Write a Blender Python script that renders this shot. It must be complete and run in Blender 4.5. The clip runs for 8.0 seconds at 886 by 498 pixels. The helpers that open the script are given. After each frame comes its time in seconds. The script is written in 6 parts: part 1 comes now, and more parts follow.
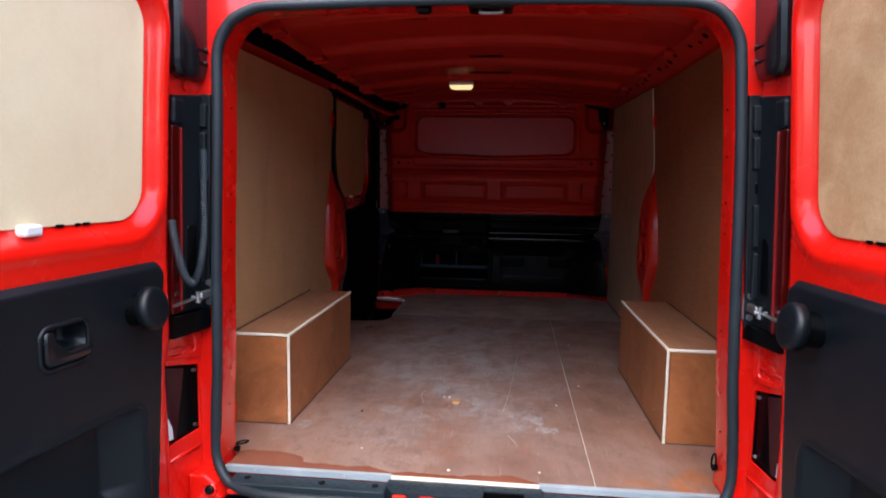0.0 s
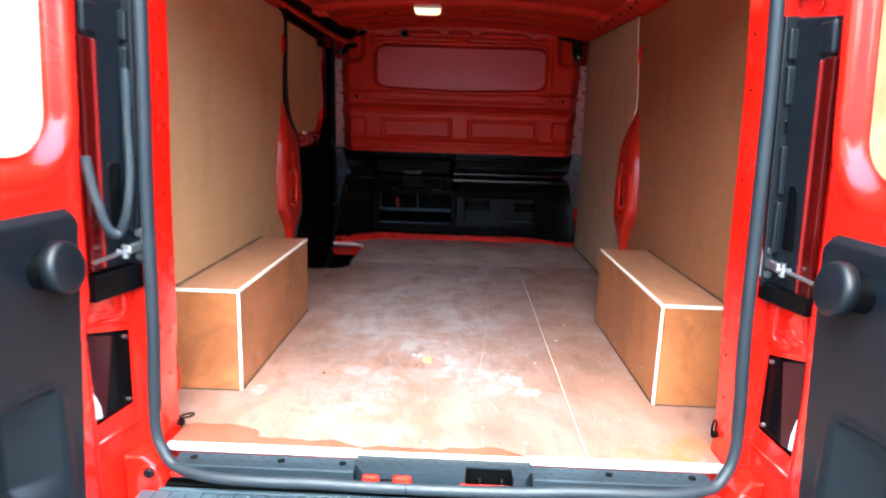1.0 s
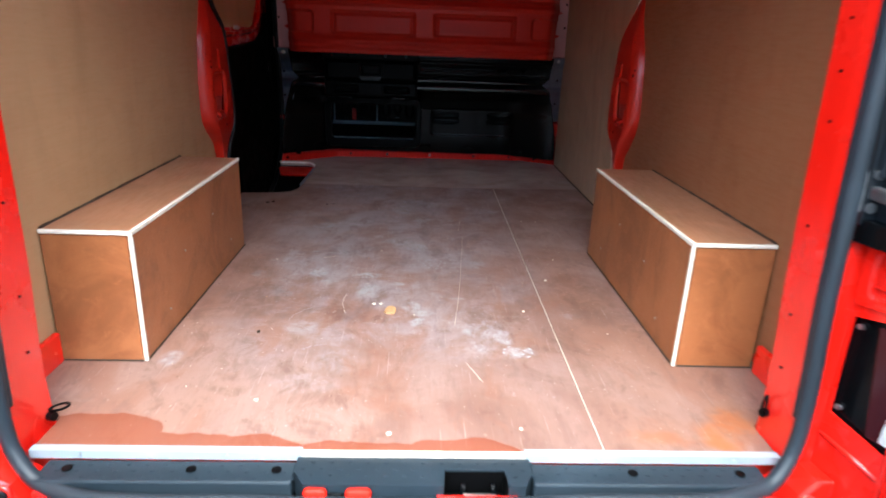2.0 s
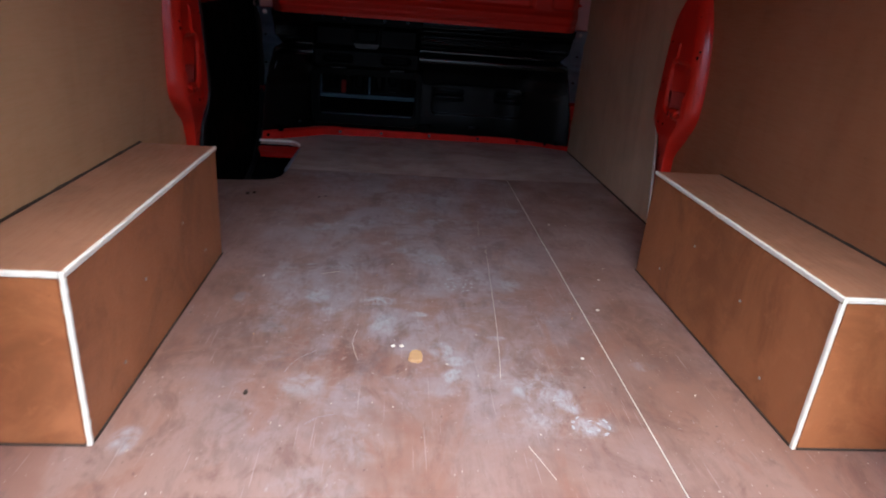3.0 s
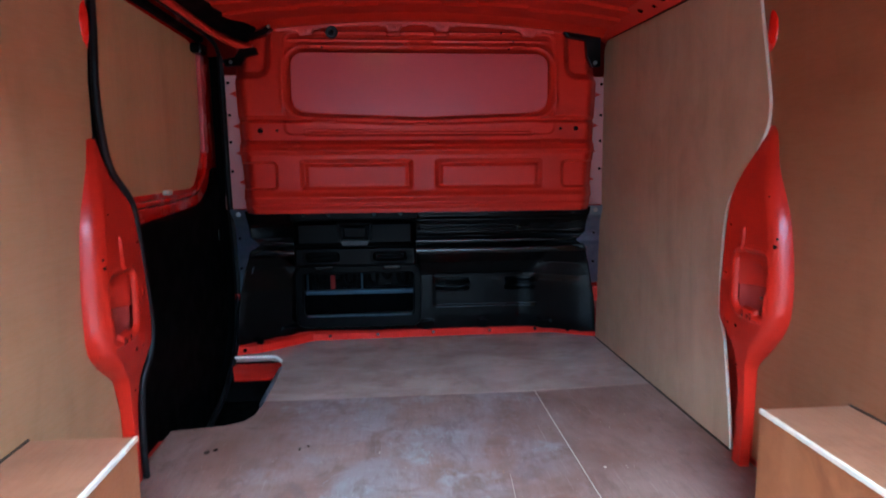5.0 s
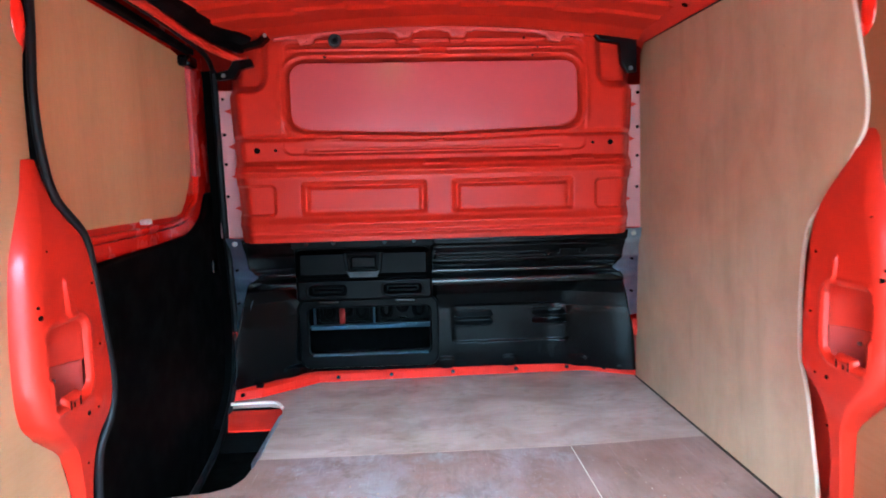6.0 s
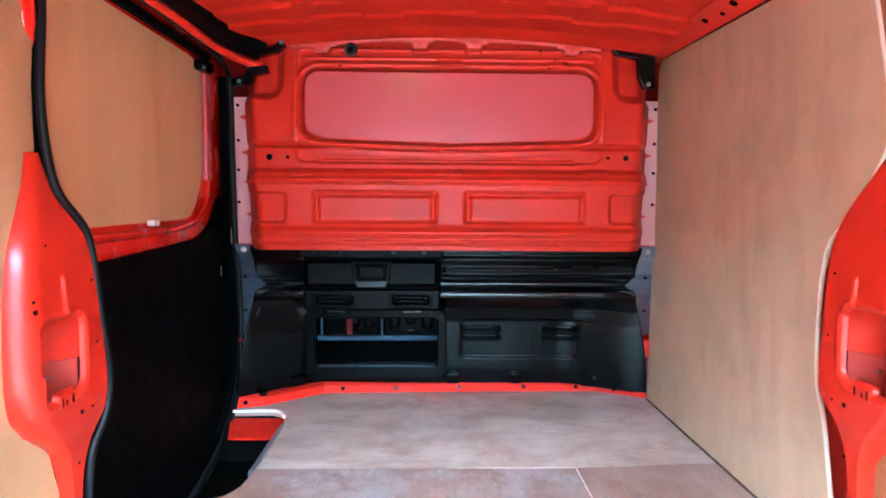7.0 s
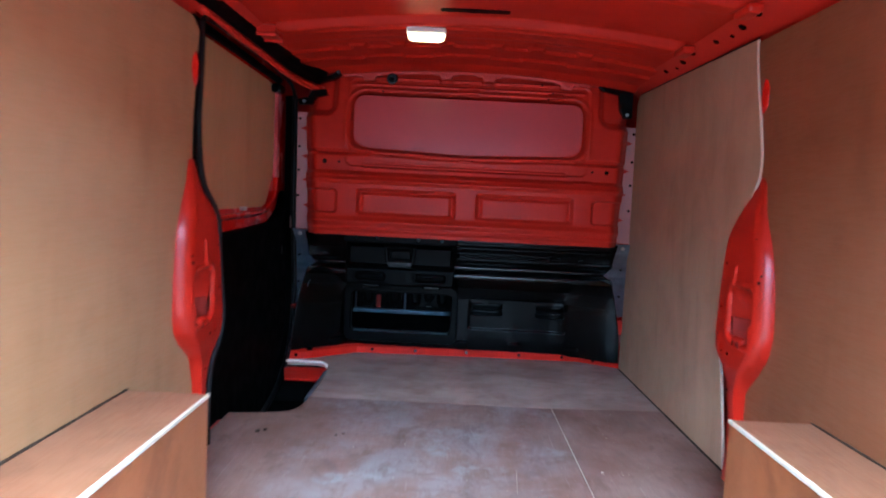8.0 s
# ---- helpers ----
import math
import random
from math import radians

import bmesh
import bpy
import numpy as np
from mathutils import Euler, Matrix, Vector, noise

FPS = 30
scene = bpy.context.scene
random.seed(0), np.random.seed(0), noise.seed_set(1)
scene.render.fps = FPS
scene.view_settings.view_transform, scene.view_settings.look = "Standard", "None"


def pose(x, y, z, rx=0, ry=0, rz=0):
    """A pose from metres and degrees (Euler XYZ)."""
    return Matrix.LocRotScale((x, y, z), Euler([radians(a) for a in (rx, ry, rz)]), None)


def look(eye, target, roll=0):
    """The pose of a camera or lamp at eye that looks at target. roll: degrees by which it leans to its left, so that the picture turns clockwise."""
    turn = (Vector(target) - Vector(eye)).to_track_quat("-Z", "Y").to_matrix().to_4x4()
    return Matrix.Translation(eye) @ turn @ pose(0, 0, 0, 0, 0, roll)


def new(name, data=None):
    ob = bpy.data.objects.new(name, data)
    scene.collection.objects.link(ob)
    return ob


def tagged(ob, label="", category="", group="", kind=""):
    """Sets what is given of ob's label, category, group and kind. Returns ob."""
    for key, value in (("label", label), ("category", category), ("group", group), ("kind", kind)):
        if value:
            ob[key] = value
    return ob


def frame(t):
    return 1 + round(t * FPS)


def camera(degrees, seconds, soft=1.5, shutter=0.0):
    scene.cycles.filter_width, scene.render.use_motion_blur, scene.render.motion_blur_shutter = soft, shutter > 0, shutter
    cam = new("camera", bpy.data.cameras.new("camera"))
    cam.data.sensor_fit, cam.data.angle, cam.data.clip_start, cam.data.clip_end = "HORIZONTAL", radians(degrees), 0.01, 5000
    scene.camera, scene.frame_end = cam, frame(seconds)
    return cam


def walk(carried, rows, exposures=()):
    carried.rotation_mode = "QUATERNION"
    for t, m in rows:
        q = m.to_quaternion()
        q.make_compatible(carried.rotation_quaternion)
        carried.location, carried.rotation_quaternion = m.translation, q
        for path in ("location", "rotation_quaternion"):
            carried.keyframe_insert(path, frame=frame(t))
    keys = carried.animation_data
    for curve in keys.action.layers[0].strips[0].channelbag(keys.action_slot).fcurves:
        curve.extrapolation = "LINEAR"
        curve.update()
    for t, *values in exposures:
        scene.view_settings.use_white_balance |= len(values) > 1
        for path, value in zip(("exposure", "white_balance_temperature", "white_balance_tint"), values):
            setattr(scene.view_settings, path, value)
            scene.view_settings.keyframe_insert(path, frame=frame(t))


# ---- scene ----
cam = camera(71.2, 8.0, 1.8, 0.5)
PATH = [
    (0, (0.097, -1.64, 0.826), (-0.105, 0.337, 0.608), 0.9),
    (0.5, (0.087, -1.581, 0.825), (-0.077, 0.389, 0.52), 0.7),
    (1, (0.012, -1.404, 0.81), (-0.03, 0.555, 0.406), 1.8),
    (1.5, (-0.01, -1.217, 0.773), (0.072, 0.7, 0.207), 2.3),
    (1.7, (0.011, -1.117, 0.753), (0.093, 0.787, 0.146), 2.0),
    (2.8, (-0.122, -0.603, 0.721), (0.013, 1.249, -0.023), 4.4),
    (3, (-0.147, -0.542, 0.72), (0.036, 1.305, -0.026), 4.6),
    (3.5, (-0.167, -0.438, 0.745), (0.098, 1.421, 0.055), 5.1),
    (4, (-0.187, -0.269, 0.762), (-0.016, 1.664, 0.276), 3.7),
    (4.5, (-0.166, -0.148, 0.794), (-0.004, 1.799, 0.367), 0.7),
    (4.7, (-0.152, -0.1, 0.81), (0.022, 1.86, 0.451), 0.1),
    (5.8, (-0.101, 0.233, 0.817), (0.024, 2.218, 0.606), -1.9),
    (6, (-0.097, 0.274, 0.807), (0.002, 2.261, 0.603), -1.4),
    (6.5, (-0.086, 0.328, 0.796), (-0.022, 2.321, 0.646), -0.1),
    (7, (-0.071, 0.301, 0.786), (-0.024, 2.295, 0.638), 0.4),
    (7.5, (-0.051, 0.077, 0.799), (-0.037, 2.073, 0.667), 0.9),
    (8, (-0.074, -0.289, 0.791), (-0.081, 1.705, 0.636), 2.8),
]
EXPOSURES = [(0.0, 2.3, 6450, 7), (0.5, 2.74, 6350, 6), (1.0, 4.18, 6150, -4), (1.5, 4.06, 6150, -4), (1.7, 3.82, 6150, -3), (2.8, 2.80, 5850, 2), (3.0, 2.76, 5800, 3), (3.5, 3.12, 5250, -2), (4.0, 3.97, 5050, -6), (4.5, 4.26, 5000, -8),
             (6.0, 6.26, 4950, -22), (6.5, 6.66, 5000, -22), (7.0, 6.58, 5050, -22), (7.5, 6.20, 5050, -20), (8.0, 4.86, 4950, -12)]
walk(cam, [(t, look(eye, target, roll)) for t, eye, target, roll in PATH], EXPOSURES)

# ---- light ----
world = bpy.data.worlds.new("sky")
scene.world = world
world.use_nodes = True
wn, wl = world.node_tree.nodes, world.node_tree.links
sky = wn.new("ShaderNodeTexSky")
sky.sky_type, sky.sun_disc = "NISHITA", False
sky.sun_elevation, sky.sun_rotation = radians(60), radians(180)
sky.air_density, sky.dust_density = 1.0, 2.0
wn["Background"].inputs[1].default_value = 0.15
wl.new(sky.outputs[0], wn["Background"].inputs[0])
sun = new("sun", bpy.data.lights.new("sun", "SUN"))
sun.data.energy, sun.data.angle, sun.data.color = 1.05, radians(75), (1.0, 0.98, 0.96)
sun.matrix_world = look((0, 0, 0), (0.0, 0.50, -0.86))


# ---- materials ----
def material(name, colour, rough=0.5, metal=0.0, spec=0.5, coat=0.0):
    m = bpy.data.materials.new(name)
    m.use_nodes = True
    b = m.node_tree.nodes["Principled BSDF"]
    b.inputs["Base Color"].default_value = (*colour, 1)
    b.inputs["Roughness"].default_value = rough
    b.inputs["Metallic"].default_value = metal
    b.inputs["Specular IOR Level"].default_value = spec
    b.inputs["Coat Weight"].default_value = coat
    b.inputs["Coat Roughness"].default_value = 0.12
    return m, m.node_tree.nodes, m.node_tree.links, b


def coords(n, l, scale=(1, 1, 1), turn=(0, 0, 0)):
    geo, mp = n.new("ShaderNodeNewGeometry"), n.new("ShaderNodeMapping")
    mp.inputs["Scale"].default_value, mp.inputs["Rotation"].default_value = scale, turn
    l.new(geo.outputs["Position"], mp.inputs["Vector"])
    return mp.outputs[0]


def noise_tex(n, l, scale, detail=4, stretch=(1, 1, 1), rough=0.55, turn=(0, 0, 0), distort=0.0):
    t = n.new("ShaderNodeTexNoise")
    t.inputs["Scale"].default_value, t.inputs["Detail"].default_value = scale, detail
    t.inputs["Roughness"].default_value, t.inputs["Distortion"].default_value = rough, distort
    l.new(coords(n, l, stretch, turn), t.inputs["Vector"])
    return t.outputs[0]


def grey(n, l, value, lo, hi, a=0.0, b=1.0):
    m = n.new("ShaderNodeMapRange")
    m.interpolation_type = "SMOOTHSTEP"
    for k, v in zip((1, 2, 3, 4), (lo, hi, a, b)):
        m.inputs[k].default_value = v
    l.new(value, m.inputs[0])
    return m.outputs[0]


def blend(n, l, fac, a, b, mode="MIX"):
    m = n.new("ShaderNodeMix")
    m.data_type, m.blend_type = "RGBA", mode
    for socket, v in ((m.inputs[0], fac), (m.inputs[6], a), (m.inputs[7], b)):
        if isinstance(v, (int, float)):
            socket.default_value = v
        elif isinstance(v, tuple):
            socket.default_value = (*v, 1)
        else:
            l.new(v, socket)
    return m.outputs[2]


def times(n, l, a, b, op="MULTIPLY"):
    m = n.new("ShaderNodeMath")
    m.operation = op
    for socket, v in zip(m.inputs, (a, b)):
        if isinstance(v, (int, float)):
            socket.default_value = v
        else:
            l.new(v, socket)
    return m.outputs[0]


def bump(n, l, b, height, strength, distance):
    k = n.new("ShaderNodeBump")
    k.inputs["Strength"].default_value, k.inputs["Distance"].default_value = strength, distance
    l.new(height, k.inputs["Height"])
    l.new(k.outputs[0], b.inputs["Normal"])


def paint(name, colour, rough, coat, dust=0.12, spec=0.5, uneven=0.2):
    m, n, l, b = material(name, colour, rough, 0, spec, coat)
    dusty = times(n, l, grey(n, l, noise_tex(n, l, 3.5, 6), 0.45, 0.75), dust)
    tone = blend(n, l, noise_tex(n, l, 1.7, 3), tuple(c * 0.88 for c in colour), tuple(min(1, c * 1.08) for c in colour))
    l.new(blend(n, l, dusty, tone, (0.34, 0.2, 0.17)), b.inputs["Base Color"])
    l.new(grey(n, l, noise_tex(n, l, 9, 5), 0.3, 0.7, rough * (1 - uneven), rough * (1 + uneven)), b.inputs["Roughness"])
    bump(n, l, b, noise_tex(n, l, 420, 2), 0.015, 0.0006)
    return m


# one body red: this copy is brightened for the lit rear end
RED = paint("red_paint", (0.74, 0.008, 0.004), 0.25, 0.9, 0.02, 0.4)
# pillar, inside and roof copies carry the dim interior in darker colour
RED_SOFT = paint("red_paint_satin_shaded", (0.50, 0.014, 0.006), 0.34, 0.15, 0.03, 0.4, 0.08)
RED_IN = paint("red_paint_inside_shaded", (0.58, 0.021, 0.011), 0.34, 0.0, 0.02, 0.27, 0.08)
RED_ROOF = paint("red_paint_roof_shaded", (0.50, 0.014, 0.005), 0.52, 0.0, 0.02, 0.2, 0.08)
RED_FLAT = paint("red_primer_paint", (0.60, 0.012, 0.005), 0.6, 0.0, 0.03, 0.15)
BLANK = paint("window_blank_paint", (0.56, 0.075, 0.085), 0.25, 0.0, 0.0, 0.55, 0.03)
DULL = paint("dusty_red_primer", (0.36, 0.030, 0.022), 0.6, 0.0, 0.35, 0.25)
SEAM = paint("sealed_red_seam", (0.60, 0.050, 0.045), 0.42, 0.0, 0.05, 0.4)
# glossy red whose pink highlight is mixed into the base colour
RED_SHEEN = paint("red_paint_pink_sheen", (0.56, 0.10, 0.11), 0.28, 0.1, 0.02)
PINK = paint("sealed_flange", (0.68, 0.33, 0.33), 0.5, 0.0, 0.3)


def plastic(name, colour, rough, grain=900, strength=0.25, spec=0.25):
    m, n, l, b = material(name, colour, rough, 0, spec)
    l.new(blend(n, l, grey(n, l, noise_tex(n, l, 5, 6), 0.5, 0.8, 0, 0.5), colour, tuple(c * 1.8 + 0.0004 for c in colour)), b.inputs["Base Color"])
    l.new(grey(n, l, noise_tex(n, l, 14, 5), 0.3, 0.7, rough * 0.85, rough * 1.15), b.inputs["Roughness"])
    bump(n, l, b, noise_tex(n, l, grain, 2), strength, 0.0008)
    return m


BLACK = plastic("black_plastic", (0.0017, 0.0019, 0.0023), 0.23, 900, 0.08, 0.16)
FLAP_BLACK = plastic("matt_black_plastic", (0.0007, 0.0008, 0.0010), 0.38, 900, 0.12, 0.06)
TRIM = plastic("door_trim_plastic", (0.0038, 0.0058, 0.0085), 0.40, 700, 0.4, 0.34)
GLOSSY = plastic("black_satin_plastic", (0.006, 0.0065, 0.008), 0.20, 900, 0.0, 0.6)
SILLBLACK = plastic("sill_plastic", (0.013, 0.0205, 0.028), 0.40, 700, 0.3, 0.35)
MATT = plastic("black_door_lining", (0.0008, 0.0008, 0.001), 0.65, 900, 0.2, 0.06)
SOFT = plastic("soft_black_seal", (0.004, 0.0042, 0.005), 0.5, 500, 0.1, 0.2)
BUMPER = plastic("bumper_plastic", (0.034, 0.055, 0.070), 0.45, 600, 0.4, 0.5)
WORN = plastic("worn_blue_grey_plastic", (0.085, 0.135, 0.19), 0.4)
RUBBER = plastic("rubber", (0.013, 0.019, 0.0255), 0.52, 500, 0.12, 0.4)
SEALANT = plastic("brown_sealant", (0.042, 0.028, 0.020), 0.6, 300, 0.2, 0.3)


def plywood(name, pale, dark, along, rough, patches=0.35, figure=1.0, stains=0.0, blotch=0.0):
    """Thin wood veneer; along is the axis of the grain."""
    m, n, l, b = material(name, pale, rough, 0, 0.35)
    stretch = {"x": (1.2, 14, 14), "y": (14, 1.2, 14), "z": (14, 14, 1.2)}[along]
    fine = tuple(k * 7 for k in stretch)
    broad = grey(n, l, noise_tex(n, l, 0.55, 4, stretch, 0.6, distort=0.6), 0.3, 0.72)
    grain = grey(n, l, noise_tex(n, l, 1.6, 5, fine, 0.7), 0.35, 0.7)
    pores = grey(n, l, noise_tex(n, l, 3.5, 2, fine, 0.5), 0.62, 0.72)
    c = blend(n, l, times(n, l, broad, 0.75 * figure), pale, dark)
    c = blend(n, l, times(n, l, grain, 0.22 * figure), c, tuple(k * 0.72 for k in dark))
    c = blend(n, l, times(n, l, pores, 0.14 * figure), c, tuple(k * 0.45 for k in dark))
    c = blend(n, l, grey(n, l, noise_tex(n, l, 6, 6, (1, 1, 0.45), 0.6, distort=0.5), 0.5, 0.75, 0, patches * 0.6), c, tuple(k * 0.80 for k in dark))
    c = blend(n, l, grey(n, l, noise_tex(n, l, 1.3, 5), 0.5, 0.72, 0, patches), c, tuple(min(1, k * 1.18 + 0.02) for k in pale))
    if stains:
        c = blend(n, l, grey(n, l, noise_tex(n, l, 4.5, 6, (1, 1.5, 0.3), 0.6, distort=0.8), 0.50, 0.70, 0, stains), c, tuple(k * 0.62 for k in dark))
        c = blend(n, l, grey(n, l, noise_tex(n, l, 3.1, 5, (1, 1.8, 0.25), 0.6, (0.4, 0, 0), 0.6), 0.52, 0.68, 0, stains), c, tuple(min(1, k * 1.15 + 0.03) for k in pale))
        c = blend(n, l, grey(n, l, noise_tex(n, l, 60, 2), 0.73, 0.75, 0, stains), c, tuple(k * 0.4 for k in dark))
    if blotch:
        c = blend(n, l, grey(n, l, noise_tex(n, l, 5.0, 6, rough=0.62, distort=0.7), 0.42, 0.66, 0, blotch), c, tuple(k * 0.55 for k in dark))
        c = blend(n, l, grey(n, l, noise_tex(n, l, 22, 6, rough=0.7, distort=0.5), 0.54, 0.66, 0, blotch * 0.5), c, tuple(min(1, k * 1.2 + 0.01) for k in pale))
    l.new(c, b.inputs["Base Color"])
    l.new(grey(n, l, grain, 0, 1, rough * 0.9, min(1, rough * 1.15)), b.inputs["Roughness"])
    bump(n, l, b, grain, 0.03, 0.0008)
    return m


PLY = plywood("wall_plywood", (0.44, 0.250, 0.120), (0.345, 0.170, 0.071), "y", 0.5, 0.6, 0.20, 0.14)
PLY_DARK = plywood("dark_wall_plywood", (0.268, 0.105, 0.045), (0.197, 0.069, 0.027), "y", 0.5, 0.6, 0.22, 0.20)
PLY_PALE = plywood("pale_wall_plywood", (0.490, 0.344, 0.218), (0.415, 0.280, 0.168), "z", 0.5, 0.8, 0.20, 0.24, 0.16)
PLY_DOOR = plywood("door_plywood", (0.61, 0.395, 0.195), (0.51, 0.295, 0.128), "z", 0.5, 0.45, 0.35, 0.12)
PLY_REAR = plywood("rear_door_plywood", (0.76, 0.62, 0.40), (0.66, 0.50, 0.29), "x", 0.5, 0.35, 0.4)
PLY_FIGURED = plywood("figured_door_plywood", (0.64, 0.405, 0.215), (0.46, 0.235, 0.100), "x", 0.5, 0.4, 1.1, 0.0, 0.22)
PLY_BOX = plywood("box_plywood", (0.315, 0.112, 0.042), (0.212, 0.066, 0.023), "x", 0.36, 0.5, 0.12, 0.18, 0.55)
PLY_TOP = plywood("box_top_plywood", (0.325, 0.150, 0.083), (0.250, 0.104, 0.055), "y", 0.34, 0.45, 0.25, 0.20, 0.40)


def spots(n, l, table, wobble=0.05):
    """Soft-edged uneven patches: rows of x, y, half-width, half-length, strength."""
    geo, add, warp = n.new("ShaderNodeNewGeometry"), n.new("ShaderNodeVectorMath"), n.new("ShaderNodeVectorMath")
    ns = n.new("ShaderNodeTexNoise")
    ns.inputs["Scale"].default_value, ns.inputs["Detail"].default_value = 13, 5
    l.new(geo.outputs["Position"], ns.inputs["Vector"])
    warp.operation, add.operation = "MULTIPLY_ADD", "ADD"
    l.new(ns.outputs["Color"], warp.inputs[0])
    warp.inputs[1].default_value, warp.inputs[2].default_value = (wobble * 2,) * 3, (-wobble,) * 3
    l.new(geo.outputs["Position"], add.inputs[0])
    l.new(warp.outputs[0], add.inputs[1])
    total = None
    for x, y, rx, ry, k in table:
        mp, size = n.new("ShaderNodeMapping"), n.new("ShaderNodeVectorMath")
        mp.inputs["Scale"].default_value, mp.inputs["Location"].default_value = (1 / rx, 1 / ry, 0), (-x / rx, -y / ry, 0)
        size.operation = "LENGTH"
        l.new(add.outputs[0], mp.inputs["Vector"])
        l.new(mp.outputs[0], size.inputs[0])
        one = grey(n, l, size.outputs["Value"], 0.55, 1.15, k, 0)
        total = one if total is None else times(n, l, total, one, "MAXIMUM")
    return total


CHALK = ((-0.154, 0.873, 0.052, 0.026, 1.0), (-0.313, 0.878, 0.034, 0.030, 0.75), (-0.274, 0.812, 0.030, 0.010, 1.0), (-0.141, 0.752, 0.050, 0.050, 0.55), (-0.066, 0.812, 0.026, 0.016, 0.8),
         (-0.010, 1.155, 0.045, 0.038, 0.8), (0.004, 0.540, 0.026, 0.030, 0.9), (-0.020, 0.640, 0.030, 0.040, 0.6), (0.022, 0.600, 0.034, 0.022, 0.6), (0.117, 0.700, 0.026, 0.012, 0.7),
         (-0.395, 0.722, 0.034, 0.034, 0.55), (-0.50, 0.868, 0.018, 0.030, 0.6), (0.199, 0.985, 0.034, 0.040, 0.45), (-0.350, 1.084, 0.034, 0.006, 1.0), (-0.270, 1.080, 0.050, 0.030, 0.5),
         (0.160, 0.500, 0.050, 0.045, 0.60), (0.200, 0.540, 0.030, 0.034, 0.55), (0.222, 0.462, 0.024, 0.045, 0.70), (0.252, 0.382, 0.045, 0.032, 0.60), (0.170, 0.405, 0.034, 0.020, 0.35),
         (-0.190, 0.325, 0.070, 0.060, 0.25), (-0.240, 0.230, 0.080, 0.045, 0.20), (-0.570, 0.330, 0.026, 0.040, 0.6), (-0.300, 0.500, 0.050, 0.050, 0.40), (0.430, 0.594, 0.034, 0.020, 0.35))
FAR_CHALK = ((-0.472, 2.000, 0.050, 0.040, 0.50), (-0.237, 2.055, 0.060, 0.030, 0.43), (-0.041, 2.040, 0.080, 0.045, 0.50), (-0.037, 1.790, 0.060, 0.040, 0.65), (-0.073, 1.620, 0.050, 0.050, 0.65),
             (0.017, 1.510, 0.060, 0.060, 0.58), (0.329, 2.015, 0.055, 0.040, 0.43), (0.312, 1.654, 0.050, 0.040, 0.50), (0.112, 1.502, 0.050, 0.030, 0.43), (-0.373, 1.388, 0.060, 0.030, 0.58),
             (-0.067, 1.210, 0.070, 0.030, 0.58), (-0.488, 1.553, 0.080, 0.050, 0.29), (0.034, 1.745, 0.045, 0.050, 0.50), (-0.24, 1.47, 0.070, 0.050, 0.36))
DIRT = ((-0.46, 0.71, 0.10, 0.16, 0.8), (-0.53, 0.95, 0.07, 0.16, 0.7), (-0.50, 1.10, 0.06, 0.06, 0.6), (0.28, 0.58, 0.04, 0.05, 0.6), (0.50, 0.75, 0.09, 0.22, 0.7), (0.23, 1.95, 0.05, 0.10, 0.7),
        (-0.58, 1.86, 0.040, 0.014, 1.0), (-0.292, 1.96, 0.034, 0.016, 1.0), (-0.111, 1.455, 0.050, 0.012, 0.9), (-0.42, 0.36, 0.05, 0.09, 0.6), (0.40, 0.40, 0.03, 0.22, 0.6), (-0.40, 0.205, 0.05, 0.020, 0.9))
WET = ((-0.620, 0.040, 0.170, 0.075, 1.0), (-0.420, 0.008, 0.280, 0.046, 1.0), (-0.150, 0.0, 0.30, 0.030, 1.0), (0.080, 0.0, 0.140, 0.046, 1.0))
RUST = ((0.610, 0.060, 0.075, 0.060, 1.0), (0.660, 0.110, 0.050, 0.060, 0.8), (0.50, 0.05, 0.09, 0.035, 0.6))


